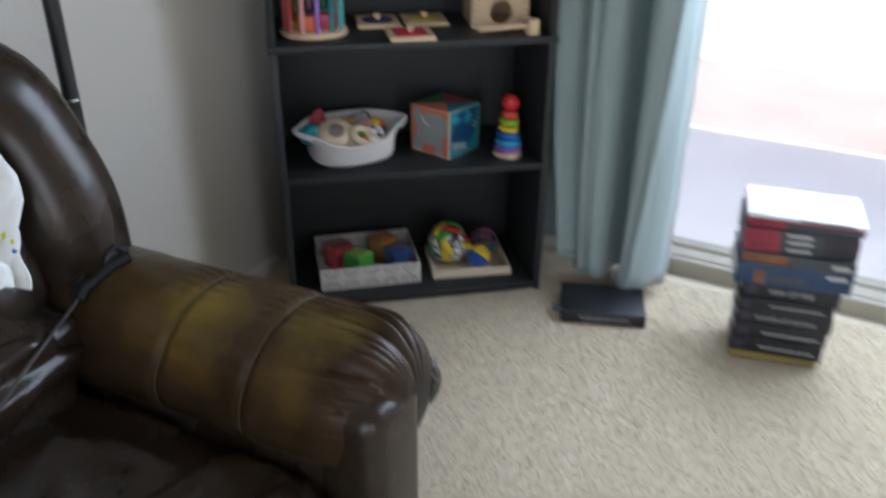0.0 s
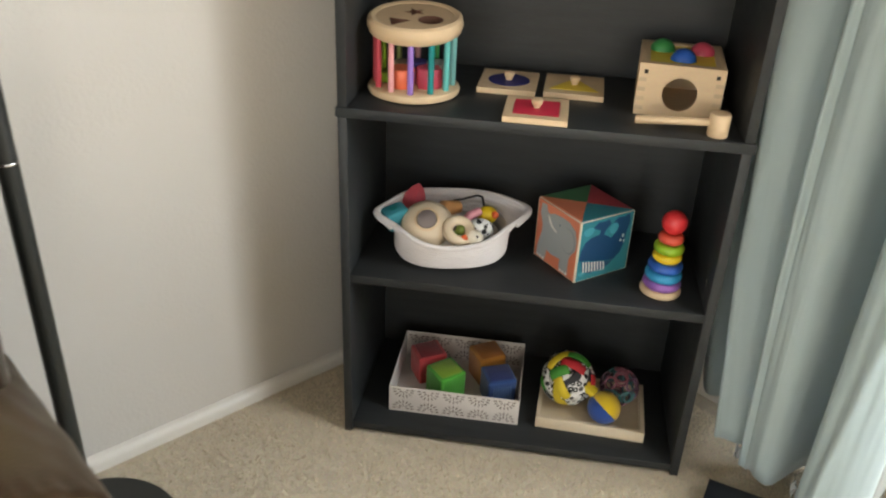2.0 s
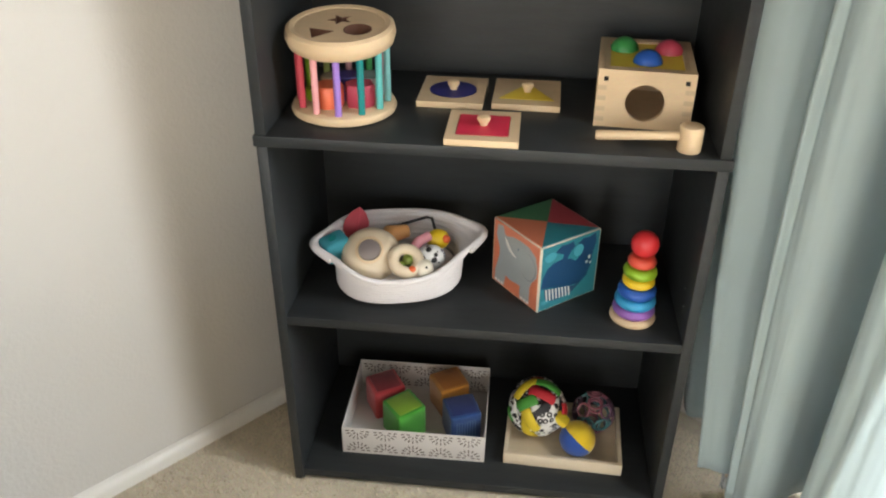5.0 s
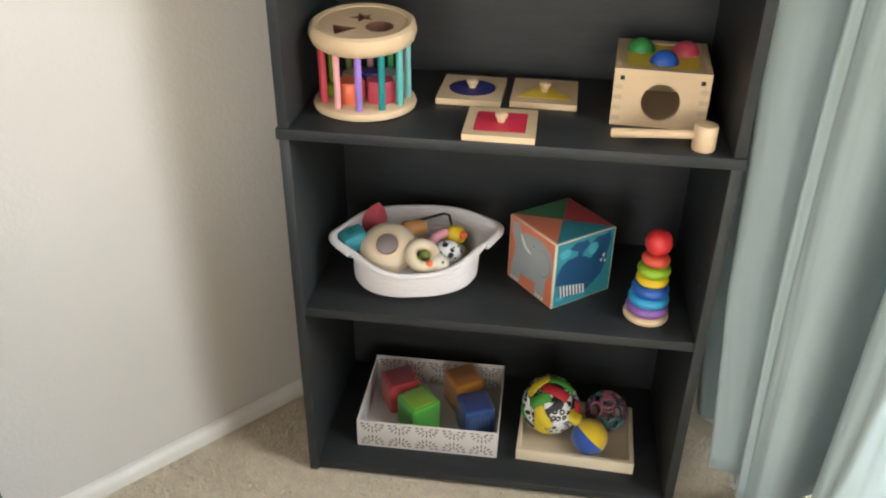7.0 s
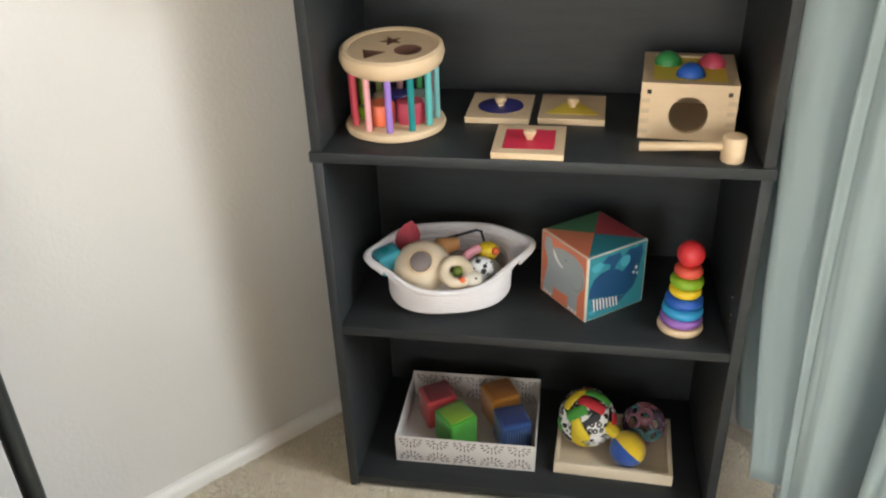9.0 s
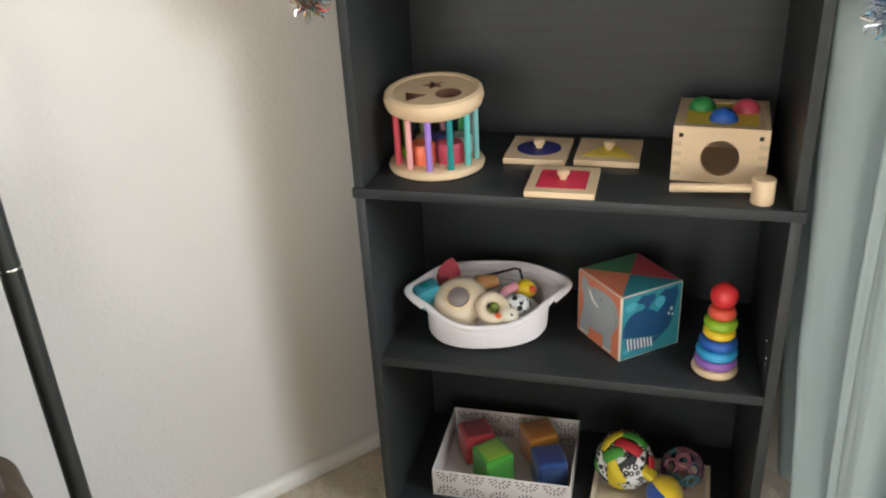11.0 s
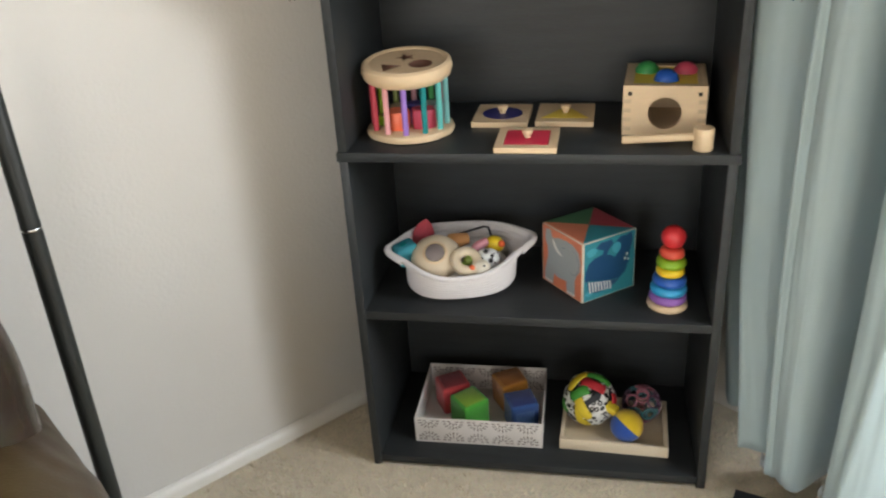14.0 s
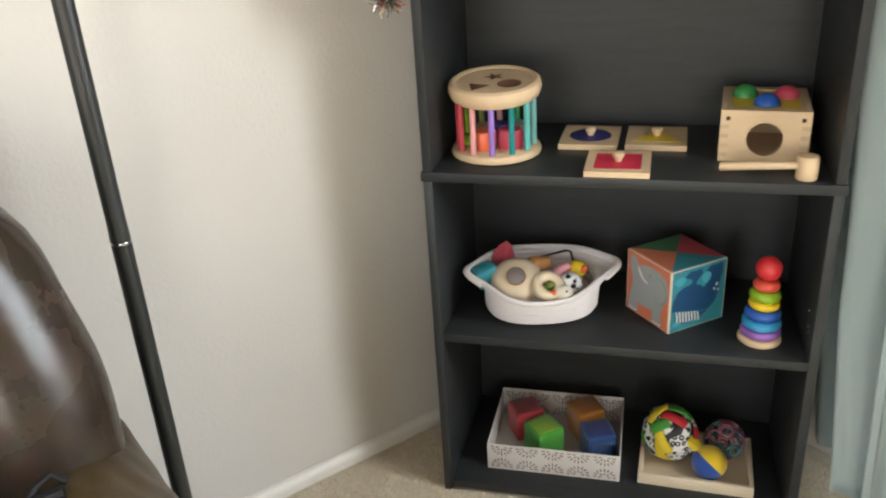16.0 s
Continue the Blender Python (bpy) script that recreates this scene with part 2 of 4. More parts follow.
def fold(u):
    t = u * (len(FOLDS) - 1)
    i = min(int(t), len(FOLDS) - 2)
    q = [Vector(FOLDS[max(0, min(len(FOLDS) - 1, i + d))]) for d in (-1, 0, 1, 2)]
    f = t - i
    return 0.5 * (2 * q[1] + (q[2] - q[0]) * f + (2 * q[0] - 5 * q[1] + 4 * q[2] - q[3]) * f ** 2 + (3 * q[1] - q[0] - 3 * q[2] + q[3]) * f ** 3)


def drape(u, v):
    z0 = 0.070 - 0.026 * min(1, max(0, (u - 0.30) / 0.08)) + 0.005 * math.sin(u * 23) + 0.004 * math.sin(u * 71) - 0.026 * math.exp(-((u - 0.66) / 0.06) ** 2)
    z = z0 + v * (2.10 - z0)
    a, b = fold(min(1, max(0, u + 0.006 * math.sin(2.6 * z + 5 * u))))
    depth = 1 - 0.15 * v
    b = 0.12 + (b - 0.12) * depth + 0.004 * math.sin(z * 6 + u * 11) + 0.004 * noise.noise(Vector((a * 45, z * 2.2, 0))) + 0.0015 * noise.noise(Vector((a * 160, z * 6, 3)))
    crease = 0.011 * math.exp(-((a - 0.955 + 0.05 * (0.85 - z) / 0.8 * (1 if z < 0.85 else 0)) / 0.010) ** 2) * (1 if z < 1.2 else 0.4) * (1 if a > 0.88 else 0)
    outer = min(1.0, max(0.0, (0.40 - u) / 0.08))
    middle = min(1.0, max(0.0, (u - 0.36) / 0.06)) * min(1.0, max(0.0, (0.72 - u) / 0.13))
    a += outer * (0.046 - 0.11 * z if z < 0.4 else max(-0.014, 0.002 - 0.046 * (z - 0.4))) + middle * max(-0.042, -0.022 - 0.028 * z)
    return Vector((a + 0.003 * math.sin(z * 3 + u * 7), -b - crease, z))


bm = B()
surf(bm, drape, 260, 70)
cl = part("cloth", bm, CURTAIN, curtain, "", 70)
mod = cl.modifiers.new("thickness", "SOLIDIFY")
mod.thickness = 0.003
# lining extended back to the wall to stop window light leaking behind the cloth
bm = B()
surf(bm, lambda u, v: Vector((0.915 + 0.048 * min(1, 1.7 * u), -0.130 + 0.120 * u + 0.006 * math.sin(u * 9) + 0.003 * math.sin(v * 60 + u * 8), 0.012 + 0.006 * math.sin(u * 7) + v * 2.08)), 24, 80)
ob = part("lining", bm, LINING, curtain, "grey lining along the edge, extended to block light")
mod = ob.modifiers.new("thickness", "SOLIDIFY")
mod.thickness = 0.003
TAG = mat("clear_plastic_film", (0.42, 0.43, 0.42), 0.12, var=0.2, scale=90)
for tx, ty, tz, turn in ((0.748, -0.150, 0.052, 25), (0.858, -0.150, 0.044, -35), (0.872, -0.160, 0.042, 10)):
    bm = B()
    surf(bm, lambda u, v: pose(tx, ty, tz, 0, 0, turn) @ Vector((0.011 * (u - 0.5), 0.004 * math.sin(7 * v + 4 * u), 0.030 * v - 0.022 + 0.004 * math.sin(9 * u))), 6, 10)
    ob = part("hem_tag", bm, TAG, curtain, "crumpled clear plastic tag")
    ob.modifiers.new("thickness", "SOLIDIFY").thickness = 0.0006
part("rod", tube(B(), [(0.5, -0.12, 2.12), (2.7, -0.12, 2.12)], 0.011), LAMPBLACK, curtain)

# ---- floor lamp ----
lamp = thing("floor_lamp", ROOM @ pose(0.166, -1.11, 0), "slim black floor lamp pole with a round base", "floor lamp")
part("base", lathe(B(), [(0.136, 0), (0.138, 0.006), (0.134, 0.014), (0.06, 0.02), (0.03, 0.028), (0.018, 0.05)], 48), LAMPBLACK, lamp)
part("pole", lathe(B(), [(0.0135, 0.02), (0.0135, 0.6645)], 20), LAMPBLACK, lamp)
part("upper_pole", lathe(B(), [(0.0135, 0.668), (0.0128, 0.69), (0.0128, 1.72)], 20), LAMPBLACK, lamp)
part("ring", lathe(B(), [(0.0134, 0.6645), (0.0138, 0.6650), (0.0138, 0.6672), (0.0134, 0.668)], 20), CHROME, lamp, "chrome joint ring")
part("shade", lathe(B(), [(0.02, 1.72), (0.05, 1.74), (0.13, 1.80), (0.14, 1.81), (0.12, 1.80), (0.02, 1.75)], 40), LAMPBLACK, lamp)

# ---- armchair ----
LEATHER = mat("dark_brown_leather", (0.030, 0.0205, 0.0140), 0.26, var=0.7, scale=9, bump=0.26, bscale=40, fine=0.3, spec=0.40)


def worn(m, spots):
    """Rubbed ochre patches and a near-black one round the given places, with ragged noisy borders."""
    nt = m.node_tree
    b = nt.nodes["Principled BSDF"]
    src = b.inputs["Base Color"].links[0].from_socket
    tc, nz = nt.nodes.new("ShaderNodeTexCoord"), nt.nodes.new("ShaderNodeTexNoise")
    nz.inputs["Scale"].default_value, nz.inputs["Detail"].default_value = 11, 6
    nt.links.new(tc.outputs["Object"], nz.inputs["Vector"])
    for place, size, col in spots:
        d = nt.nodes.new("ShaderNodeVectorMath")
        d.operation = "DISTANCE"
        d.inputs[1].default_value = place
        nt.links.new(tc.outputs["Object"], d.inputs[0])
        add = nt.nodes.new("ShaderNodeMath")
        add.operation = "MULTIPLY_ADD"
        add.inputs[1].default_value, add.inputs[2].default_value = 0.13, -0.065
        nt.links.new(nz.outputs[0], add.inputs[0])
        tot = nt.nodes.new("ShaderNodeMath")
        nt.links.new(d.outputs["Value"], tot.inputs[0])
        nt.links.new(add.outputs[0], tot.inputs[1])
        mr = nt.nodes.new("ShaderNodeMapRange")
        mr.inputs["From Min"].default_value, mr.inputs["From Max"].default_value = size, size * 0.25
        nt.links.new(tot.outputs[0], mr.inputs[0])
        mx = nt.nodes.new("ShaderNodeMix")
        mx.data_type = "RGBA"
        mx.inputs[7].default_value = (*col, 1)
        nt.links.new(mr.outputs[0], mx.inputs[0])
        nt.links.new(src, mx.inputs[6])
        src = mx.outputs[2]
    nt.links.new(src, b.inputs["Base Color"])
    return m


# the last spot turns the front end of the arm near black
ARM_LEATHER = worn(mat("worn_brown_leather", (0.042, 0.0255, 0.013), 0.36, var=0.8, scale=11, bump=0.2, bscale=260, fine=0.35, spec=0.20),
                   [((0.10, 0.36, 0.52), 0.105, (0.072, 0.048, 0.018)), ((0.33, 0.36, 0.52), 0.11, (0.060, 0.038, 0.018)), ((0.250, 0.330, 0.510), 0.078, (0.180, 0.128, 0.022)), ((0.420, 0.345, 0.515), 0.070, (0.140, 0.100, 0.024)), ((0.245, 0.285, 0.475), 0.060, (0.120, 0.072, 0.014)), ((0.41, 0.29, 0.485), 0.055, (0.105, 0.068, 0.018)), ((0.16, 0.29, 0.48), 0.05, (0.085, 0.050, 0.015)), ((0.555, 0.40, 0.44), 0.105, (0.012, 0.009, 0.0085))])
STITCH = mat("tan_stitching", (0.10, 0.070, 0.030), 0.7)
PLASTIC = mat("black_plastic", (0.008, 0.008, 0.009), 0.55, spec=0.3)
STRAP = mat("grey_strap", (0.11, 0.11, 0.11), 0.6)
chair = thing("armchair", ROOM @ pose(0.371, -1.653, 0), "worn dark brown leather armchair with rolled arms", "armchair")


def arm_roll(u, v, grow=0.0):
    x = -0.13 + 0.67 * u
    a = 2 * math.pi * v
    r = 0.109 + grow
    for s in (0.205, 0.345):
        q = x - s - 0.02 * math.sin(a)
        r -= 0.0055 * math.exp(-(q / 0.008) ** 2)
        r += max(0, math.sin(a)) * 0.0011 * math.sin(34 * a + 3 * math.sin(4 * a)) * math.exp(-((abs(q) - 0.02) / 0.018) ** 2)
    if x > 0.32:
        k = (x - 0.32) / 0.2
        r += (0.15 + 0.85 * max(0, math.sin(a))) * 0.0050 * k * math.sin(17 * a + 3 * math.sin(5 * a)) * math.exp(-((k - 0.75) / 0.4) ** 2)
        fan = noise.noise(Vector((x * 9, 9 * a, 2.0)))
        r += (0.15 + 0.85 * max(0, math.sin(a))) * -0.0075 * k * (1 - abs(math.sin(12 * a + 2.6 * fan + 0.8 * k))) ** 4 * math.exp(-((k - 0.8) / 0.42) ** 2)
    r += 0.0018 * noise.noise(Vector((x * 24, math.cos(a) * 4, math.sin(a) * 4)))
    r += 0.005 * noise.noise(Vector((x * 6, math.cos(a) * 1.3, math.sin(a) * 1.3)))
    if x > 0.435:
        k = min(1, (x - 0.435) / 0.105)
        r *= math.sqrt(max(0.0, 1 - 0.9 * k ** 3.0))
    return Vector((x, 0.372 + r * math.cos(a), 0.404 + 0.03 * u + 0.98 * r * math.sin(a)))


for side in (1, -1):
    flip = Matrix.Diagonal((1, side, 1))
    bm = B()
    g = surf(bm, lambda u, v: flip @ arm_roll(u, v), 230, 260, wrap_v=True)
    bm.faces.new(g[0])
    bm.faces.new(g[-1])
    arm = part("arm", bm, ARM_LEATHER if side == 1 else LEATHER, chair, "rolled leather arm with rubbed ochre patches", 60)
    part("arm_panel", box(B(), -0.12, 0.48, min(0.275 * side, 0.435 * side), max(0.275 * side, 0.435 * side), 0.06, 0.40, 0.03, seg=4), LEATHER, arm)
    part("arm_front", box(B(), 0.44, 0.542, min(0.275 * side, 0.395 * side), max(0.275 * side, 0.395 * side), 0.06, 0.475, 0.030, seg=5), LEATHER, arm)
    tip = B()
    surf(tip, lambda u, v: flip @ (Vector((0.543 - 0.02 * u ** 2, 0.425, 0.425)) + Vector((0, math.cos(2 * math.pi * v), math.sin(2 * math.pi * v))) * (0.036 * (0.02 + u)) * (1 + 0.06 * math.sin(11 * 2 * math.pi * v))), 8, 60, wrap_v=True)
    part("arm_button_pleat", tip, LEATHER, arm)
    for s in (0.205, 0.345):
        part("seam", tube(B(), [flip @ arm_roll((s + 0.02 * math.sin(2 * math.pi * k / 60) + 0.13) / 0.67, k / 60, 0.0030) for k in range(-6, 37)], 0.0011, 6), STITCH, arm, "stitched tan seam")


def pillow(cx, cy, cz, hx, hy, hz, e=0.45, lean=0.0, wob=0.008, crease=0.0):
    def f(u, v):
        p, t = math.pi * (u - 0.5), 2 * math.pi * v
        sg = lambda w, k: math.copysign(abs(w) ** k, w)
        d = Vector((sg(math.cos(p), e) * sg(math.cos(t), e), sg(math.cos(p), e) * sg(math.sin(t), e), sg(math.sin(p), e)))
        w = 1 + wob / hx * noise.noise(d * 2.3 + Vector((cx, cy, cz)) * 5)
        q = Vector((hx * d.x, hy * d.y, hz * d.z))
        fold = crease * (1 - abs(noise.noise(Vector((q.x * 17, q.y * 7, q.z * 9)) + Vector((cx, cy, cz)) * 3)) * 2.2) ** 3
        return Vector((cx + hx * d.x * w - lean * hz * d.z, cy + hy * d.y * w, cz + hz * d.z * w)) + d * fold
    bm = bmesh.new()
    surf(bm, f, 96, 150, wrap_v=True)
    bmesh.ops.remove_doubles(bm, verts=bm.verts, dist=0.0004)
    return bm


part("seat_cushion", pillow(0.24, 0, 0.285, 0.33, 0.268, 0.105, 0.45, 0.0, 0.022, 0.009), LEATHER, chair, "sagging leather seat cushion", 80)
part("lumbar_cushion", pillow(0.02, 0, 0.425, 0.085, 0.272, 0.085, 0.6, 0.1, 0.016, 0.006), LEATHER, chair, "", 80)
part("back_cushion", pillow(-0.085, 0, 0.56, 0.10, 0.30, 0.23, 0.6, 0.28), LEATHER, chair, "", 80)


def wing_path(k):
    pts = [(-0.045, 0.372, 0.30), (-0.05, 0.372, 0.43), (-0.06, 0.368, 0.54), (-0.085, 0.360, 0.645), (-0.12, 0.335, 0.722), (-0.145, 0.265, 0.765), (-0.155, 0.14, 0.785), (-0.158, 0.0, 0.792)]
    pts += [(x, -y, z) for x, y, z in pts[-2::-1]]
    t = k * (len(pts) - 1)
    i = min(int(t), len(pts) - 2)
    p = [Vector(pts[max(0, min(len(pts) - 1, i + d))]) for d in (-1, 0, 1, 2)]
    f = t - i
    return 0.5 * (2 * p[1] + (p[2] - p[0]) * f + (2 * p[0] - 5 * p[1] + 4 * p[2] - p[3]) * f ** 2 + (3 * p[1] - p[0] - 3 * p[2] + p[3]) * f ** 3)


bm = B()
tube(bm, [wing_path(k / 70) for k in range(71)], [0.090 + 0.003 * math.sin(k * 0.7) for k in range(71)], 40)
part("back_roll", bm, LEATHER, chair, "padded leather roll round the backrest", 80)
part("back_frame", box(B(), -0.26, -0.12, -0.40, 0.40, 0.08, 0.74, 0.06, seg=5), LEATHER, chair)
part("base", box(B(), -0.16, 0.49, -0.44, 0.44, 0.05, 0.24, 0.02, seg=3), LEATHER, chair)
for x in (-0.1, 0.44):
    for y in (-0.38, 0.38):
        part("foot", lathe(B(), [(0.02, 0), (0.028, 0.05)], 16, pose(x, y, 0)), LAMPBLACK, chair)

harness = thing("strap_with_clips", ROOM @ pose(0.371, -1.653, 0), "black plastic clips and grey strap lying over the chair arm", "strap")
part("clip", tube(tube(B(), [(0.074, 0.368, 0.527), (0.068, 0.340, 0.523), (0.060, 0.312, 0.509)], 0.0095, 8, flat=0.9), [(0.066, 0.374, 0.530), (0.056, 0.362, 0.540), (0.058, 0.344, 0.534), (0.064, 0.334, 0.526)], 0.0045, 8), PLASTIC, harness)
part("clip", tube(tube(B(), [(0.060, 0.312, 0.510), (0.056, 0.300, 0.505), (0.056, 0.288, 0.494)], 0.0125, 8, flat=0.9), [(0.046, 0.312, 0.516), (0.046, 0.296, 0.512), (0.050, 0.284, 0.500)], 0.0035, 8), PLASTIC, harness)
part("strap", tube(B(), [(0.056, 0.288, 0.494), (0.120, 0.150, 0.484), (0.20, 0.0, 0.478), (0.25, -0.12, 0.480), (0.30, -0.268, 0.486)], 0.0065, 8, flat=0.35), STRAP, harness)

TOWEL = mat("white_towelling", (0.80, 0.80, 0.78), 0.95, var=0.05, bump=0.8, bscale=500)
PRINT_Y, PRINT_B = mat("lime_print", (0.50, 0.52, 0.03), 0.9), mat("blue_print", (0.05, 0.12, 0.45), 0.9)
cloth = thing("baby_cloth", ROOM @ pose(0.371, -1.653, 0), "white towelling cloth with lime prints over the backrest", "cloth")


TOWEL_EDGE = (0.232, 0.236, 0.240, 0.243, 0.268, 0.276, 0.274, 0.262, 0.235)


def towel(u, v):
    z = 0.545 + 0.205 * v + 0.010 * math.sin(u * 17) * (1 - v)
    t = v * (len(TOWEL_EDGE) - 1)
    k = min(int(t), len(TOWEL_EDGE) - 2)
    edge = TOWEL_EDGE[k] + (TOWEL_EDGE[k + 1] - TOWEL_EDGE[k]) * (t - k) + 0.002 * math.sin(v * 23)
    return Vector((0.038 - 0.28 * (z - 0.545) + 0.009 * math.sin(u * 38 + v * 5) + 0.004 * math.sin(u * 71 - v * 13), edge - 0.25 * (1 - u), z))


bm = B()
surf(bm, towel, 120, 48)
ob = part("sheet", bm, TOWEL, cloth, "", 80)
mod = ob.modifiers.new("thickness", "SOLIDIFY")
mod.thickness = 0.004
for u, v, mt, s in ((0.95, 0.33, PRINT_Y, 0.0075), (0.965, 0.30, PRINT_Y, 0.005), (0.975, 0.245, PRINT_B, 0.005), (0.95, 0.03, PRINT_Y, 0.007), (0.93, 0.02, PRINT_Y, 0.005), (0.93, 0.95, PRINT_Y, 0.009), (0.6, 0.45, PRINT_Y, 0.008)):
    bm = B()
    ball(bm, towel(u, v) + Vector((0.003, 0, 0)), s, 2, (0.25, 1, 0.9))
    part("print", bm, mt, cloth)

# ---- books on the carpet ----
PAPER = mat("book_pages", (0.72, 0.68, 0.58), 0.9, var=0.08, scale=60, bump=0.5, bscale=400, stretch=(1, 1, 30))
GILT = mat("silver_lettering", (0.42, 0.42, 0.42), 0.5)


def cover_mat(name, col, var=0.25, rough=0.4):
    return mat(name, col, rough, var=var, scale=25, fine=0.15)


def book(m, w, d, h, cover, label, title="", bars=(), spine_bits=(), soft=False):
    """Lies flat: its spine along local x at y = 0, its pages towards +y."""
    bk = thing("book", m, label, "book", "books on the carpet")
    t = 0.0012 if soft else 0.0028
    part("back_cover", box(B(), 0, w, 0.0, d, 0, t, 0.0006), cover, bk)
    part("front_cover", box(B(), 0, w, 0.0, d, h - t, h, 0.0006), cover, bk)
    part("spine", box(B(), 0, w, -0.0015, 0.0, 0.0004, h - 0.0004, 0.0007), cover, bk)
    part("pages", box(B(), 0.003, w - 0.003, t, d - 0.004, t, h - t), PAPER, bk, "cream page block")
    for x0, x1, z0, z1, mt in spine_bits:
        part("spine_panel", box(B(), x0 * w, x1 * w, -0.0023, -0.0012, z0 * h, z1 * h), mt, bk)
    for x0, x1, z0, z1 in bars:
        part("lettering_bar", box(B(), x0 * w, x1 * w, -0.0029, -0.0014, z0 * h, z1 * h), GILT, bk)
    if title:
        cu = bpy.data.curves.new("title", "FONT")
        cu.body, cu.size, cu.extrude, cu.align_x, cu.align_y = title, h * 0.40, 0.0003, "CENTER", "CENTER"
        to = new("title", cu)
        dg = bpy.context.evaluated_depsgraph_get()
        me = bpy.data.meshes.new_from_object(to.evaluated_get(dg))
        bpy.data.objects.remove(to)
        me.materials.clear()
        me.materials.append(GILT)
        ob = new("title", me)
        ob.parent = bk
        ob.matrix_basis = pose(w * 0.51, -0.0024, h / 2, 90)
    return bk


NAVY = cover_mat("black_dust_jacket", (0.010, 0.011, 0.015))
single = book(pose(0.634, -0.160, 0.0, 0, 0, -18.7), 0.200, 0.135, 0.034, NAVY, "black hardback book lying flat below the curtain", "THRONE OF GLASS")
part("bookmark", box(B(), -0.022, 0.012, 0.03, 0.055, 0.012, 0.022, 0.003), cover_mat("mottled_ribbon", (0.10, 0.09, 0.12), 0.5), single, "crumpled grey ribbon marker")

YEL, BLU, GRY = cover_mat("mustard_cover", (0.30, 0.22, 0.06)), cover_mat("blue_cover", (0.018, 0.05, 0.12), 0.8), cover_mat("slate_cover", (0.05, 0.06, 0.07))
REDC, ORA, WHI, VIO = cover_mat("crimson_cover", (0.26, 0.02, 0.045), 0.5), cover_mat("orange_panel", (0.20, 0.075, 0.035), 0.7), cover_mat("glossy_pale_cover", (0.70, 0.72, 0.76), 0.1, 0.12), cover_mat("grey_violet_panel", (0.035, 0.032, 0.048), 0.8)
z = 0.0
rows = [(0.186, 0.12, 0.022, YEL, "mustard hardback at the foot of the stack", "", (), ()),
        (0.192, 0.13, 0.034, NAVY, "black hardback with silver lettering", "", ((0.32, 0.92, 0.45, 0.54),), ((0.04, 0.16, 0.2, 0.8, VIO),)),
        (0.194, 0.13, 0.036, NAVY, "black hardback with silver lettering", "", ((0.32, 0.92, 0.45, 0.54),), ((0.04, 0.18, 0.2, 0.8, VIO),)),
        (0.196, 0.13, 0.036, NAVY, "black hardback with a silver title", "TOWER OF DAWN", (), ((0.04, 0.16, 0.2, 0.8, VIO),)),
        (0.196, 0.13, 0.028, NAVY, "black hardback with silver lettering", "", ((0.34, 0.90, 0.45, 0.54),), ((0.04, 0.14, 0.2, 0.8, VIO),)),
        (0.198, 0.13, 0.040, NAVY, "black hardback with a silver title", "HEIR OF FIRE", (), ((0.04, 0.16, 0.2, 0.8, VIO),)),
        (0.232, 0.15, 0.050, BLU, "thick blue hardback with a patterned spine", "", ((0.78, 0.95, 0.62, 0.8),), ((0.16, 0.26, 0.1, 0.7, ORA), (0.3, 0.6, 0.2, 0.5, GRY))),
        (0.228, 0.155, 0.026, GRY, "slate paperback with an orange spine panel", "", ((0.8, 0.95, 0.3, 0.7),), ((0.02, 0.42, 0.1, 0.9, ORA),)),
        (0.226, 0.15, 0.018, GRY, "slim paperback with a crimson spine panel", "", ((0.38, 0.6, 0.3, 0.7),), ((0.0, 0.32, 0.05, 0.95, REDC), (0.7, 1.0, 0.05, 0.95, VIO))),
        (0.226, 0.15, 0.018, GRY, "slim paperback with a crimson spine panel", "", ((0.38, 0.6, 0.3, 0.7),), ((0.0, 0.32, 0.05, 0.95, REDC), (0.7, 1.0, 0.05, 0.95, VIO))),
        (0.226, 0.15, 0.018, GRY, "slim paperback with a crimson spine panel", "", ((0.38, 0.6, 0.3, 0.7),), ((0.0, 0.32, 0.05, 0.95, REDC), (0.7, 1.0, 0.05, 0.95, VIO))),
        (0.226, 0.15, 0.020, REDC, "slim crimson paperback near the stack top", "", (), ((0.33, 1.0, 0.05, 0.95, GRY),)),
        (0.229, 0.152, 0.012, WHI, "glossy pale book topping the stack", "", (), ((0.0, 1.0, 0.0, 0.3, REDC), (0.45, 0.9, 0.45, 0.8, GRY)))]
for k, (w, d, h, cv, label, title, bars, bits) in enumerate(rows):
    j = random.uniform(-0.006, 0.006)
    book(pose(0.962 + j - (0.018 if k >= 6 else 0.0), -0.364 + 0.4 * j, z + 0.0004 * k, 0, 0, -27.5 + random.uniform(-2.5, 2.5)), w, d, h, cv, label, title, bars, bits, k > 6)
    z += h

# ---- toys ----
WOOD = mat("pale_beech", (0.67, 0.495, 0.305), 0.5, var=0.13, scale=10, bump=0.1, bscale=160, fine=0.12, stretch=(1, 6, 6))
WOOD_END = mat("beech_end_grain", (0.55, 0.41, 0.26), 0.6, var=0.2, scale=40)
WOOD_LID = mat("tan_beech_ply", (0.62, 0.445, 0.27), 0.5, var=0.15, scale=12, fine=0.12, stretch=(1, 6, 6))
DARK = mat("dark_hollow", (0.02, 0.016, 0.012), 0.8)


def paint(name, col, rough=0.42, **k):
    return mat(name, col, rough, var=0.06, scale=20, fine=0.03, **k)


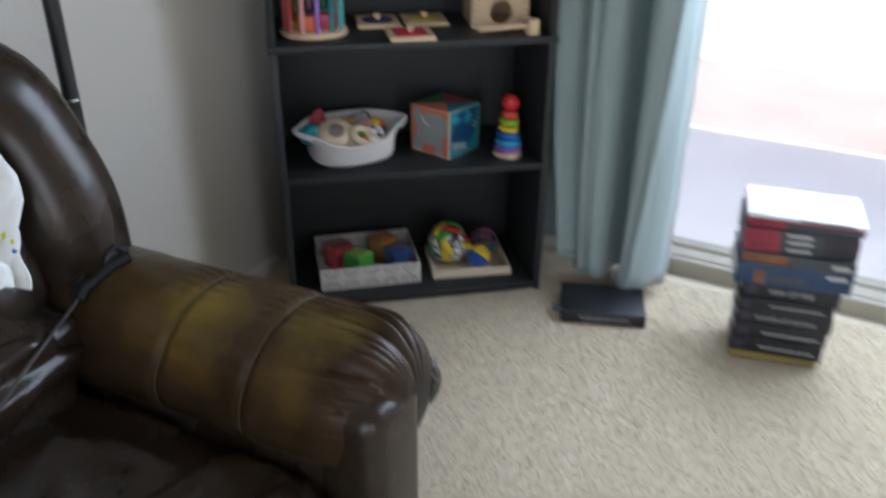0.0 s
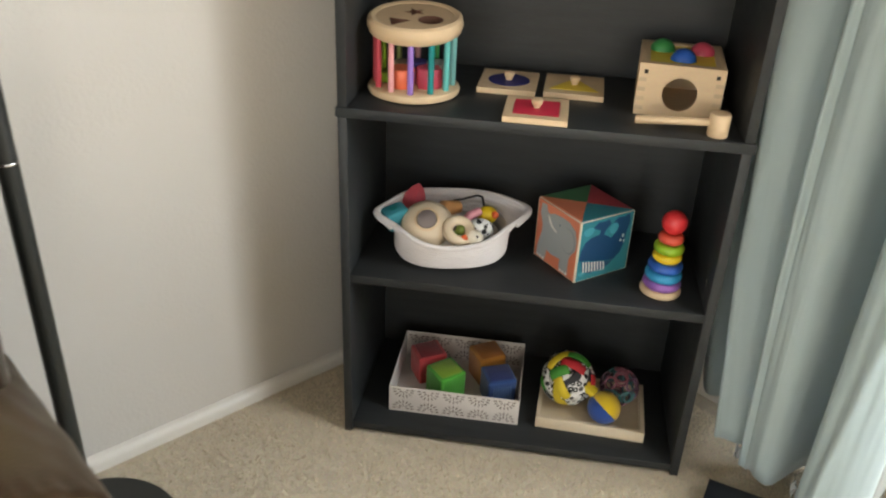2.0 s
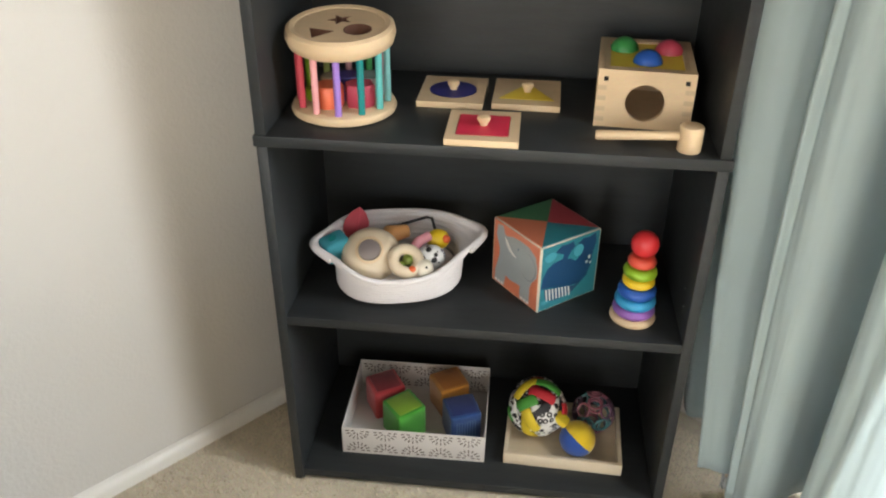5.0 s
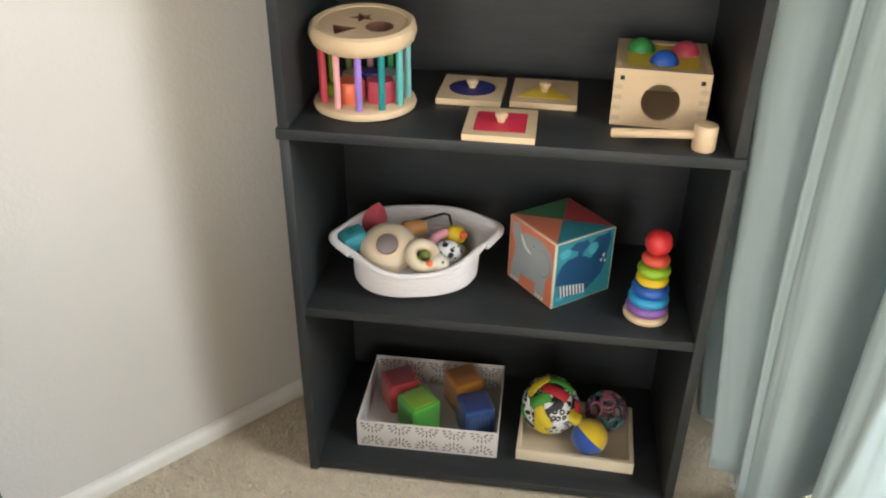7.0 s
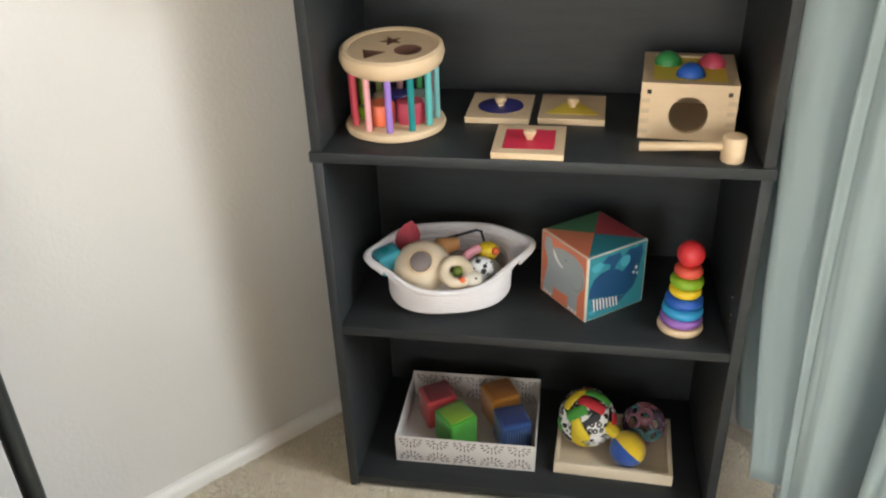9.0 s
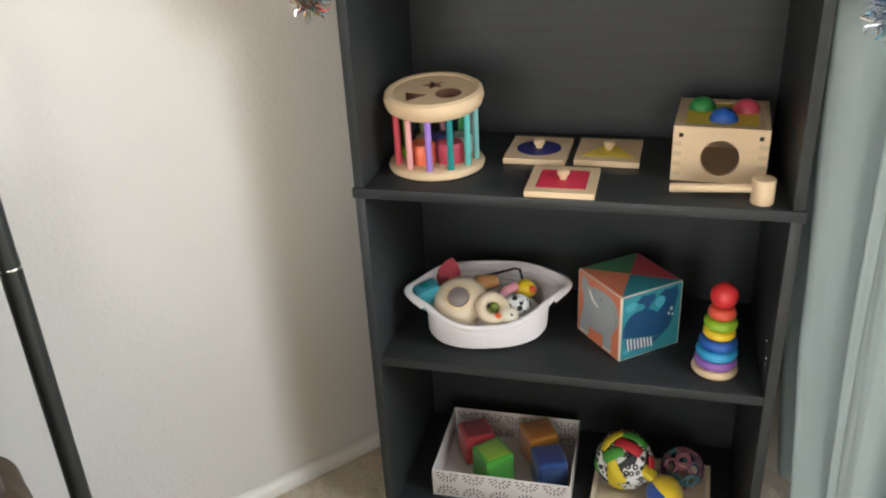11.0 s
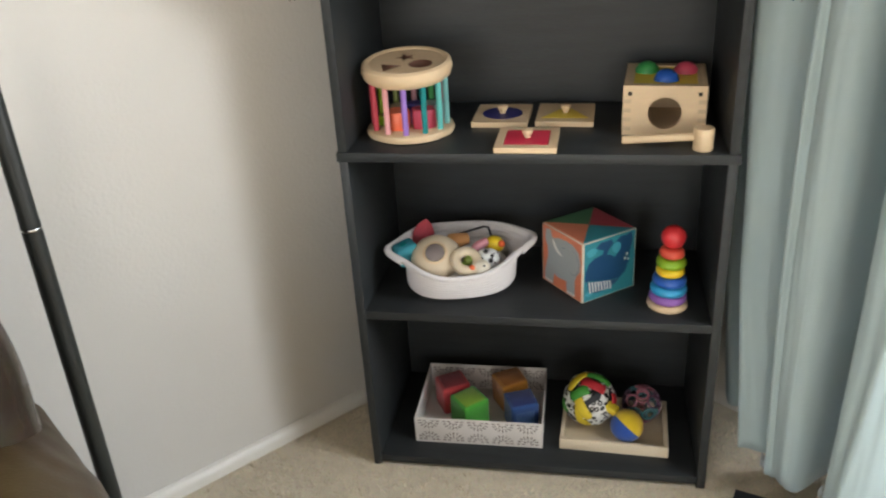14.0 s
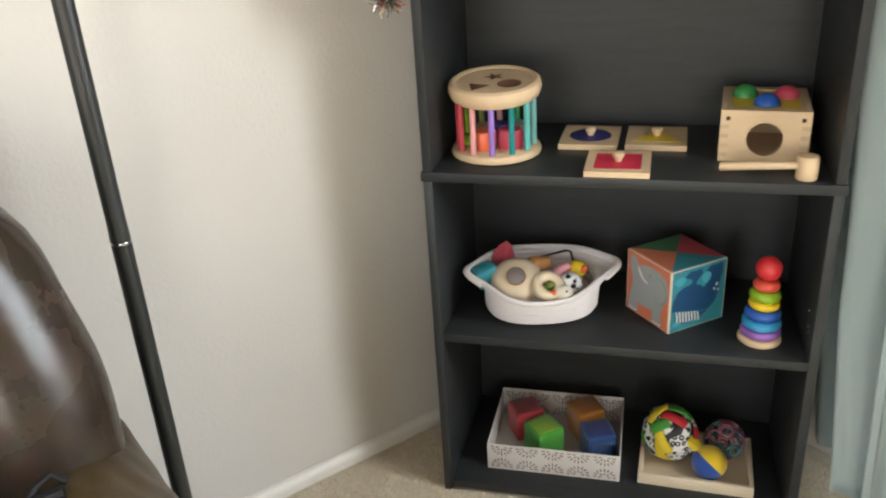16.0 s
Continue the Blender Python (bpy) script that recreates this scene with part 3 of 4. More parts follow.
P = {n: paint(n + "_paint", c) for n, c in dict(
    crimson=(0.45, 0.065, 0.085), red=(0.62, 0.03, 0.035), pink=(0.72, 0.33, 0.33), purple=(0.30, 0.17, 0.52), teal=(0.0, 0.21, 0.21), turquoise=(0.10, 0.45, 0.42),
    aqua=(0.20, 0.50, 0.48), mauve=(0.42, 0.20, 0.22), green=(0.04, 0.26, 0.07), lime=(0.24, 0.42, 0.02), yellow=(0.75, 0.52, 0.02), orange=(0.72, 0.12, 0.03),
    blue=(0.02, 0.10, 0.42), sky=(0.03, 0.30, 0.55), navy=(0.02, 0.02, 0.16), violet=(0.28, 0.12, 0.42), rose=(0.50, 0.06, 0.10), coral=(0.66, 0.085, 0.05), berry=(0.52, 0.055, 0.08), olive=(0.20, 0.22, 0.06), salmon=(0.72, 0.15, 0.07), cherry=(0.66, 0.03, 0.07), lemon=(0.86, 0.64, 0.06), grey=(0.33, 0.40, 0.38), sand=(0.40, 0.30, 0.20)).items()}


def circle(cx, cy, r, n=32, sx=1.0, sy=1.0):
    return [(cx + r * sx * math.cos(2 * math.pi * k / n), cy + r * sy * math.sin(2 * math.pi * k / n)) for k in range(n)]


def plate(bm, outer, holes, z0, z1, m=None):
    """A flat board of the outline outer with holes through it."""
    m = m or Matrix()
    for z in (z0, z1):
        loops, edges = [], []
        for loop in (outer, *holes):
            vs = [bm.verts.new(m @ Vector((x, y, z))) for x, y in loop]
            edges += [bm.edges.new((vs[i], vs[(i + 1) % len(vs)])) for i in range(len(vs))]
            loops.append(vs)
        bmesh.ops.triangle_fill(bm, edges=edges, use_beauty=True)
        if z == z0:
            low = loops
    for a, b in zip(low, loops):
        for i in range(len(a)):
            j = (i + 1) % len(a)
            bm.faces.new((a[i], a[j], b[j], b[i]))
    return bm


Z3, Z2, Z1 = 0.652, 0.350, 0.024

# rolling drum with coloured bars
drum = thing("shape_sorter_drum", pose(0.101, 0.108, Z3), "wooden drum shape sorter with coloured bars", "toy")
part("base", lathe(B(), [(0.068, 0), (0.0740, 0.003), (0.0758, 0.008), (0.0740, 0.013), (0.070, 0.015)], 64), WOOD, drum)
# the lid sits tipped a little forward
TIP = pose(0, 0, 0.113, 5.5) @ pose(0, 0, -0.120) @ Matrix.Diagonal((0.975, 0.975, 1, 1))
part("rim", lathe(B(), [(0.064, 0.110), (0.070, 0.105), (0.0755, 0.109), (0.0790, 0.120), (0.0770, 0.130), (0.0715, 0.1335), (0.0645, 0.132), (0.064, 0.110)], 64, TIP, caps=False), WOOD, drum)
tri = [(-0.024 + 0.022 * math.cos(a), -0.030 + 0.021 * math.sin(a)) for a in [2 * math.pi * k / 3 + 0.3 for k in range(3)]]
star = [(-0.004 + (0.019 if k % 2 else 0.008) * math.cos(math.pi * k / 5 + 0.2), 0.019 + (0.019 if k % 2 else 0.008) * math.sin(math.pi * k / 5 + 0.2)) for k in range(10)]
part("lid", plate(B(), circle(0, 0, 0.064, 64), [circle(0.028, -0.014, 0.0205), tri, star], 0.113, 0.1305, TIP), WOOD_LID, drum, "round wooden lid with three shaped holes")
# reddish brown hole collars, coloured darker to stand for the shade within
HOLE_BROWN = mat("shaded_hole_brown", (0.13, 0.055, 0.032), 0.8, var=0.4, scale=40)
for loop, mx, my in ((circle(0.028, -0.014, 0.0204), 0.028, -0.014), (tri, -0.024, -0.030), (star, -0.004, 0.019)):
    inner = [(mx + (x - mx) * 0.93, my + (y - my) * 0.93) for x, y in loop]
    part("hole_edge", plate(B(), [(mx + (x - mx) * 0.995, my + (y - my) * 0.995) for x, y in loop], [inner], 0.104, 0.1307, TIP), HOLE_BROWN, drum, "brown edge of a cut hole, darkened like the shade inside")
for k, c in enumerate(("crimson", "berry", "pink", "purple", "teal", "turquoise", "aqua", "mauve", "green", "mauve", "olive", "lime")):
    a = radians(-90 - 85 + 30 * k)
    part("bar", lathe(B(), [(0.0050, 0.013), (0.0050, 0.109 + 0.006 * math.sin(a))], 12, pose(0.0628 * math.cos(a), 0.0628 * math.sin(a), 0)), P[c], drum)
for x, y, r, c, tilt in ((-0.016, -0.024, 0.0215, "salmon", 20), (0.027, -0.016, 0.0225, "rose", 50), (0.0, 0.030, 0.019, "navy", 10), (-0.044, -0.004, 0.011, "lime", 30), (0.034, 0.030, 0.020, "grey", 65), (-0.024, 0.030, 0.017, "sand", 15), (0.002, 0.004, 0.010, "violet", 40)):
    blk = thing("sorter_block", pose(0.101 + x, 0.108 + y, Z3 + 0.015, 0, 0, tilt), c + " sorter block inside the wooden drum", "toy block", "sorter blocks")
    part("block", lathe(B(), [(r * 0.9, 0), (r, 0.003), (r, r * 1.3), (r * 0.9, r * 1.3 + 0.003)], 6 if c in ("rose", "blue") else 18), P[c], blk)


# knobbed puzzle boards
def puzzle(x0, x1, y0, y1, outline, col, label, rz):
    cx, cy = (x0 + x1) / 2, (y0 + y1) / 2
    hx, hy = (x1 - x0) / 2, (y1 - y0) / 2
    pz = thing("puzzle_board", pose(cx, cy, Z3, 0, 0, rz), label, "puzzle", "knobbed puzzle boards")
    part("board", plate(box(B(), -hx, hx, -hy, hy, 0, 0.006, 0.001), [(-hx, -hy), (hx, -hy), (hx, hy), (-hx, hy)], [[(x * 1.03, y * 1.03) for x, y in outline]], 0.006, 0.0095), WOOD, pz)
    pc = part("piece", plate(B(), outline, [], 0.0062, 0.0100), col, pz)
    part("knob", lathe(B(), [(0.0055, 0.010), (0.005, 0.0125), (0.0075, 0.0155), (0.0092, 0.019), (0.0087, 0.0225), (0.005, 0.025)], 24), WOOD, pc, "turned wooden knob")


puzzle(0.203, 0.300, 0.130, 0.241, circle(0, 0, 0.035, 40), P["navy"], "wooden board with a dark blue circle", -1)
puzzle(0.313, 0.412, 0.134, 0.243, [(-0.040, -0.032), (0.040, -0.032), (0.0, 0.036)], P["lemon"], "wooden board with a yellow triangle", -1)
puzzle(0.257, 0.356, -0.001, 0.105, [(-0.033, -0.035), (0.033, -0.035), (0.035, -0.033), (0.035, 0.033), (0.033, 0.035), (-0.033, 0.035), (-0.035, 0.033), (-0.035, -0.033)], P["cherry"], "wooden board with a red square", 0)

# pounding box and hammer
hx0, hx1, hy0, hy1, hh = 0.0, 0.130, 0.0, 0.148, 0.082
BENCH = pose(0.457, 0.094, Z3, 0, 0, -4)
bench = thing("pounding_box", BENCH, "wooden pounding box with three coloured balls", "toy")
front = plate(B(), [(hx0, 0), (hx1, 0), (hx1, hh), (hx0, hh)], [circle(0.066, 0.037, 0.0265, 40)], 0, 0.008, pose(0, 0.008, 0, 90))
part("front_board", front, WOOD, bench, "front board with a round hole")
part("back_board", box(B(), hx0, hx1, hy1 - 0.008, hy1, 0, hh, 0.001), WOOD, bench)
for x in (hx0, hx1 - 0.008):
    part("side_board", box(B(), x + 0.0002, x + 0.0078, 0.008, hy1 - 0.008, 0, hh, 0.0005), WOOD, bench)
part("floor_board", box(B(), 0.008, hx1 - 0.008, 0.008, hy1 - 0.008, 0.0, 0.006), WOOD, bench)
part("top_board", plate(B(), [(0.015, 0.015), (hx1 - 0.015, 0.015), (hx1 - 0.015, hy1 - 0.015), (0.015, hy1 - 0.015)], [circle(0.034, 0.104, 0.0165), circle(0.097, 0.102, 0.0165), circle(0.066, 0.050, 0.0165)], hh - 0.008, hh - 0.003), P["lemon"], bench, "yellow painted top board")
part("top_frame", plate(B(), [(0.008, 0.008), (hx1 - 0.008, 0.008), (hx1 - 0.008, hy1 - 0.008), (0.008, hy1 - 0.008)], [[(0.015, 0.015), (hx1 - 0.015, 0.015), (hx1 - 0.015, hy1 - 0.015), (0.015, hy1 - 0.015)]], hh - 0.010, hh), WOOD, bench)
for k in range(4):
    for x in (hx0, hx1 - 0.014):
        part("finger_joint", box(B(), x + 0.001, x + 0.013, -0.0005, 0.001, 0.008 + k * 0.015, 0.0145 + k * 0.015), WOOD_END, bench)
for x in (0.011, hx1 - 0.011):
    part("screw", box(B(), x - 0.003, x + 0.003, -0.0006, 0.001, 0.066, 0.072), DARK, bench)
for x, y, c in ((0.034, 0.104, "green"), (0.097, 0.102, "rose"), (0.066, 0.050, "blue")):
    ob = thing("pounding_ball", BENCH @ pose(x, y, hh - 0.006), "glossy " + c + " ball sitting in the box top", "ball", "pounding balls")
    part("ball", ball(B(), (0, 0, 0), 0.0208, 4), P[c], ob)
mallet = thing("wooden_hammer", pose(0.578, 0.024, Z3), "pale wooden toy hammer lying before the box", "toy hammer")
part("head", lathe(B(), [(0.0145, 0), (0.0156, 0.0015), (0.0156, 0.0335), (0.0145, 0.035)], 32), WOOD, mallet)
part("handle", tube(B(), [(-0.014, 0.0, 0.02), (-0.06, 0.004, 0.0165), (-0.119, 0.009, 0.012), (-0.1215, 0.0092, 0.012)], [0.0058, 0.006, 0.0066, 0.0052], 16), WOOD, mallet)

# rope basket
ROPE = mat("white_cotton_rope", (0.70, 0.66, 0.645), 0.9, var=0.06, bump=0.6, bscale=350)
basket = thing("rope_basket", pose(0.172, 0.122, Z2, 0, 0, 14), "white coiled cotton rope basket full of small toys", "basket")


def basket_wall(u, v, inside=False):
    """The rim dips in front, stands high behind and runs out into a flared tab at each end."""
    a = 2 * math.pi * u
    e = 0.8
    cx, sy = math.copysign(abs(math.cos(a)) ** e, math.cos(a)), math.copysign(abs(math.sin(a)) ** e, math.sin(a))
    top = 0.057 + 0.034 * (1 - max(0.0, -math.sin(a)) ** 1.25) - 0.007 * max(0.0, math.sin(a)) - (0.004 if math.cos(a) < 0 else 0.0) * abs(math.cos(a)) ** 4
    grow = 0.80 + 0.20 * math.sin(0.5 * math.pi * min(1, v / 0.22)) if v < 0.22 else 1.0
    tab = min(1.0, max(0.0, (v - 0.66) / 0.34))
    tab = tab * tab * (3 - 2 * tab) * math.exp(-(0.088 * sy / 0.040) ** 2)
    ridge = 0.0012 * math.sin(v * 2 * math.pi * 10) - (0.006 if inside else 0)
    sag = 0.003 * math.sin(3 * a + 1.0) * v
    w = (0.100 + 0.004 * v) * grow + 0.033 * tab + ridge + sag
    d = (0.074 + 0.018 * v) * grow + ridge + sag
    lift = 0.004 if inside and v < 0.1 else 0
    return Vector((w * cx, d * sy, max(0.001, top * v) + lift - 0.006 * tab * v))


bm = B()
g = surf(bm, lambda u, v: basket_wall(u, v), 120, 88, wrap_u=True)
bm.faces.new([r[0] for r in g])
g2 = surf(bm, lambda u, v: basket_wall(u, v, True), 120, 40, wrap_u=True)
bm.faces.new([r[0] for r in g2])
part("body", bm, ROPE, basket, "", 80)
part("rim", tube(B(), [basket_wall(k / 120, 1.0) + Vector((-0.003 * math.cos(2 * math.pi * k / 120), -0.003 * math.sin(2 * math.pi * k / 120), 0)) for k in range(120)], 0.0046, 10, closed=True), ROPE, basket)
for mid in (0.0, 0.5):
    hp = [basket_wall((mid + 0.06 * (k / 7 - 1)) % 1, 1.0) + Vector((0, 0, 0.001 - 0.004 * abs(k / 7 - 1))) for k in range(15)]
    part("handle", tube(B(), hp, 0.0062, 10, flat=0.8), ROPE, basket, "stitched rope handle tab")

CREAM = paint("cream_plastic", (0.66, 0.54, 0.38), 0.4)
LENS = paint("clear_lens", (0.20, 0.165, 0.155), 0.04, coat=1.0)
SPOT = mat("black_white_print", (0.8, 0.8, 0.78), 0.7)


def spotted(m, scale, lo, hi, dark):
    nt = m.node_tree
    b = nt.nodes["Principled BSDF"]
    tc, vo, cr = nt.nodes.new("ShaderNodeTexCoord"), nt.nodes.new("ShaderNodeTexVoronoi"), nt.nodes.new("ShaderNodeValToRGB")
    vo.inputs["Scale"].default_value = scale
    cr.color_ramp.interpolation = "CONSTANT"
    e = cr.color_ramp.elements
    e[0].position, e[0].color = 0.0, (0.75, 0.75, 0.73, 1)
    e[1].position, e[1].color = lo, (*dark, 1)
    e.new(hi).color = (0.75, 0.75, 0.73, 1)
    nt.links.new(tc.outputs["Object"], vo.inputs["Vector"])
    nt.links.new(vo.outputs["Distance"], cr.inputs[0])
    nt.links.new(cr.outputs[0], b.inputs["Base Color"])
    return m


spotted(SPOT, 95, 0.20, 0.50, (0.012, 0.012, 0.012))


def in_basket(name, x, y, z, label, category="toy", rz=0, rx=0, ry=0):
    return thing(name, pose(0.166, 0.120, Z2, 0, 0, 14) @ pose(x, y, z, rx, ry, rz), label, category, "toys in the basket")


t1 = in_basket("rattle_dome", -0.038, -0.020, 0.064, "cream plastic rattle with a clear round window", rx=38, ry=-8)
part("shell", lathe(B(), [(0.024, -0.026), (0.042, -0.018), (0.048, 0.0), (0.044, 0.013), (0.034, 0.023), (0.021, 0.028)], 40), CREAM, t1)
part("window_ring", lathe(B(), [(0.022, 0.024), (0.0225, 0.029), (0.019, 0.031), (0.018, 0.029)], 40, caps=False), WOOD, t1)
part("window", lathe(B(), [(0.018, 0.026), (0.017, 0.031), (0.010, 0.034), (0.002, 0.035)], 32), LENS, t1, "clear domed window")
t2 = in_basket("ring_rattle", 0.012, -0.046, 0.062, "cream ring rattle with green beads", rx=35, ry=12)
bm = B()
tube(bm, [(0.020 * math.cos(a), 0.020 * math.sin(a), 0.012) for a in [2 * math.pi * k / 32 for k in range(32)]], 0.0095, 12, closed=True)
part("ring", bm, CREAM, t2)
part("bead", ball(ball(B(), (0.004, 0.004, 0.008), 0.009, 3), (-0.006, -0.006, 0.006), 0.007, 3), paint("olive_bead", (0.12, 0.16, 0.02)), t2)
t3 = in_basket("teal_block", -0.092, 0.004, 0.067, "teal soft block with a dark dot", ry=-15, rz=20)
part("body", box(B(), -0.022, 0.022, -0.02, 0.02, -0.014, 0.022, 0.007, seg=3), paint("dull_teal_cloth", (0.035, 0.25, 0.30), 0.8), t3)
part("dot", lathe(B(), [(0.007, 0.0215), (0.007, 0.0232)], 20, pose(0, 0, 0)), P["teal"], t3)
t4 = in_basket("red_cone", -0.056, 0.054, 0.088, "small dark red pointed toy", rx=10, ry=12)
part("body", lathe(B(), [(0.021, -0.03), (0.020, 0.0), (0.012, 0.018), (0.003, 0.027)], 4), P["crimson"], t4)
t5 = in_basket("orange_chew_toy", -0.002, 0.018, 0.070, "orange wooden chew toy", rz=30)
part("body", tube(B(), [(-0.03, -0.01, 0), (0, 0.004, 0.008), (0.03, 0, 0.006)], [0.012, 0.016, 0.011], 12), paint("peach_wood", (0.55, 0.27, 0.10)), t5)
t6 = in_basket("pink_teether", 0.040, -0.012, 0.070, "pale pink silicone teether", rz=40)
part("body", tube(B(), [(-0.022, 0, 0), (0.0, 0.004, 0.008), (0.022, 0.0, 0.012)], [0.007, 0.0085, 0.008], 12), paint("pink_silicone", (0.70, 0.30, 0.34), 0.5), t6)
t7 = in_basket("spotted_toy", 0.055, -0.030, 0.062, "black and white spotted soft toy")
part("body", ball(B(), (0, 0, 0), 0.022, 3, (1.1, 0.9, 0.9)), SPOT, t7)
t8 = in_basket("cream_ball", 0.040, -0.060, 0.058, "small cream wooden ball in the basket")
part("body", ball(B(), (0, 0, 0), 0.017, 3), paint("cream_ball", (0.75, 0.68, 0.55)), t8)
part("eye", ball(B(), (0.004, -0.012, 0.011), 0.0022, 2), PLASTIC, t8)
t9 = in_basket("yellow_toy", 0.072, 0.010, 0.070, "small yellow rubber toy with an orange tip")
part("body", ball(B(), (0, 0, 0), 0.019, 3, (1, 0.9, 0.9)), P["yellow"], t9)
part("tip", ball(B(), (0.012, -0.012, 0.006), 0.007, 2), P["orange"], t9)
t10 = in_basket("black_wire_handle", 0.030, 0.040, 0.085, "thin black bent handle sticking out", rz=8)
part("rod", tube(B(), [(-0.055, 0.0, -0.012), (-0.02, 0, 0.0), (0.028, 0, 0.008), (0.036, -0.003, 0.006), (0.040, -0.012, -0.016)], 0.0024, 10), PLASTIC, t10)
t11 = in_basket("orange_bead", 0.022, -0.070, 0.066, "small orange bead in the basket")
part("bead", ball(B(), (0, 0, 0), 0.006, 2), P["orange"], t11)
t12 = in_basket("cream_filler_cloth", 0.004, 0.0, 0.040, "pale cloth lining the basket", "cloth")
part("cloth", ball(B(), (0, 0, 0), 0.02, 3, (4.6, 3.3, 1.0)), ROPE, t12)

# picture cube
cs = 0.119
CARD = paint("cream_card", (0.66, 0.58, 0.46), 0.5)
cube = thing("picture_cube", pose(0.407, 0.142, Z2, 0, 0, 39.5), "cardboard picture cube with coloured triangles on top", "toy cube")
h = cs / 2
part("body", box(B(), -h, h, -h, h, 0, cs - 0.003, 0.0015), CARD, cube)
e = h - 0.003
c4 = [(-e, -e), (e, -e), (e, e), (-e, e)]
CUBECOL = {n: paint("card_" + n, c, 0.45) for n, c in dict(orange=(0.62, 0.19, 0.10), teal=(0.03, 0.22, 0.26), crimson=(0.42, 0.05, 0.06), green=(0.06, 0.20, 0.09), grey=(0.33, 0.36, 0.36), ear=(0.26, 0.285, 0.285), dark=(0.010, 0.06, 0.145), pale=(0.70, 0.68, 0.62), light=(0.06, 0.32, 0.40), belly=(0.025, 0.075, 0.15)).items()}
for k, c in enumerate(("teal", "crimson", "green", "orange")):
    a, b = c4[k], c4[(k + 1) % 4]
    part("triangle", plate(B(), [a, b, (0, 0)], [], cs - 0.003, cs - 0.002 + 0.0002 * k), CUBECOL[c], cube)
LF = pose(-h, 0, cs / 2 - 0.001, 90, 0, -90)
RF = pose(0, -h, cs / 2 - 0.001, 90, 0, 0)
sq = [(-e, -e), (e, -e), (e, e), (-e, e)]
part("face_panel", plate(B(), sq, [], -0.0002, 0.0006, LF), CUBECOL["orange"], cube)
part("face_panel", plate(B(), sq, [], -0.0002, 0.0006, RF), CUBECOL["teal"], cube)


def blob(cx, cy, rx, ry, n=36, wob=0.08, ph=0.0):
    return [(cx + rx * math.cos(t) * (1 + wob * math.sin(3 * t + ph)), cy + ry * math.sin(t) * (1 + wob * math.sin(2 * t + ph))) for t in [2 * math.pi * k / n for k in range(n)]]


def face(pts):
    """Outline in shares of the face's width and height."""
    return [((x - 0.5) * 2 * e, (y - 0.5) * 2 * e) for x, y in pts]


def oval(cx, cy, rx, ry, **k):
    return blob((cx - 0.5) * 2 * e, (cy - 0.5) * 2 * e, rx * 2 * e, ry * 2 * e, **k)


ELEPHANT = face([(0.08, 0.95), (0.20, 0.97), (0.24, 0.86), (0.30, 0.85), (0.42, 0.90), (0.60, 0.92), (0.78, 0.91), (0.93, 0.83), (0.98, 0.66), (0.97, 0.52), (0.88, 0.40), (0.84, 0.30), (0.84, 0.02), (0.64, 0.02), (0.64, 0.22), (0.56, 0.21), (0.40, 0.19), (0.30, 0.22), (0.27, 0.02), (0.05, 0.02), (0.06, 0.20), (0.14, 0.48), (0.14, 0.60), (0.06, 0.78)])
WHALE = face([(0.01, 0.36), (0.03, 0.52), (0.10, 0.66), (0.20, 0.72), (0.35, 0.74), (0.50, 0.70), (0.60, 0.63), (0.68, 0.70), (0.64, 0.80), (0.62, 0.90), (0.70, 0.96), (0.82, 0.95), (0.92, 0.98), (0.95, 0.84), (0.90, 0.66), (0.88, 0.48), (0.82, 0.32), (0.70, 0.23), (0.55, 0.25), (0.36, 0.28), (0.18, 0.33)])
FLUKE = face([(0.22, 0.88), (0.32, 0.96), (0.42, 0.95), (0.52, 0.96), (0.56, 0.88), (0.48, 0.80), (0.44, 0.72), (0.36, 0.72), (0.37, 0.81), (0.30, 0.84)])
prints = [(LF, ELEPHANT, "grey", 0.0010), (LF, oval(0.79, 0.60, 0.165, 0.22, wob=0.06, ph=2), "ear", 0.0013), (LF, oval(0.775, 0.605, 0.150, 0.205, wob=0.06, ph=2), "grey", 0.0015),
          (LF, face([(0.26, 0.82), (0.30, 0.80), (0.40, 0.68), (0.52, 0.62), (0.46, 0.615), (0.36, 0.655), (0.29, 0.73)]), "pale", 0.0016), (LF, oval(0.56, 0.77, 0.012, 0.012), "dark", 0.0016),
          (LF, face([(0.64, 0.22), (0.655, 0.23), (0.645, 0.10), (0.632, 0.10)]), "ear", 0.0014),
          (RF, WHALE, "dark", 0.0010), (RF, FLUKE, "dark", 0.0011), (RF, oval(0.14, 0.83, 0.10, 0.07), "light", 0.0009), (RF, oval(0.63, 0.79, 0.085, 0.09, wob=0.05), "light", 0.0013), (RF, oval(0.10, 0.12, 0.07, 0.04), "light", 0.0009),
          (RF, oval(0.84, 0.62, 0.020, 0.030), "pale", 0.0014), (RF, oval(0.80, 0.55, 0.018, 0.024), "pale", 0.0014), (RF, oval(0.87, 0.52, 0.016, 0.020), "pale", 0.0014),
          (RF, face([(0.06, 0.34), (0.20, 0.31), (0.40, 0.265), (0.58, 0.235), (0.70, 0.225), (0.60, 0.15), (0.42, 0.11), (0.24, 0.10), (0.10, 0.15)]), "belly", 0.0012)]
prints += [(LF, oval(x, 0.045, 0.026, 0.022), "pale", 0.0016) for x in (0.09, 0.16, 0.23, 0.68, 0.75, 0.82)]
for k in range(8):
    x = 0.085 + 0.058 * k
    y = 0.335 - 0.20 * (x - 0.06)
    prints.append((RF, face([(x, y), (x + 0.026, y - 0.006), (x + 0.050, 0.135 - 0.006 * k), (x + 0.030, 0.13 - 0.005 * k)]), "pale", 0.0016))
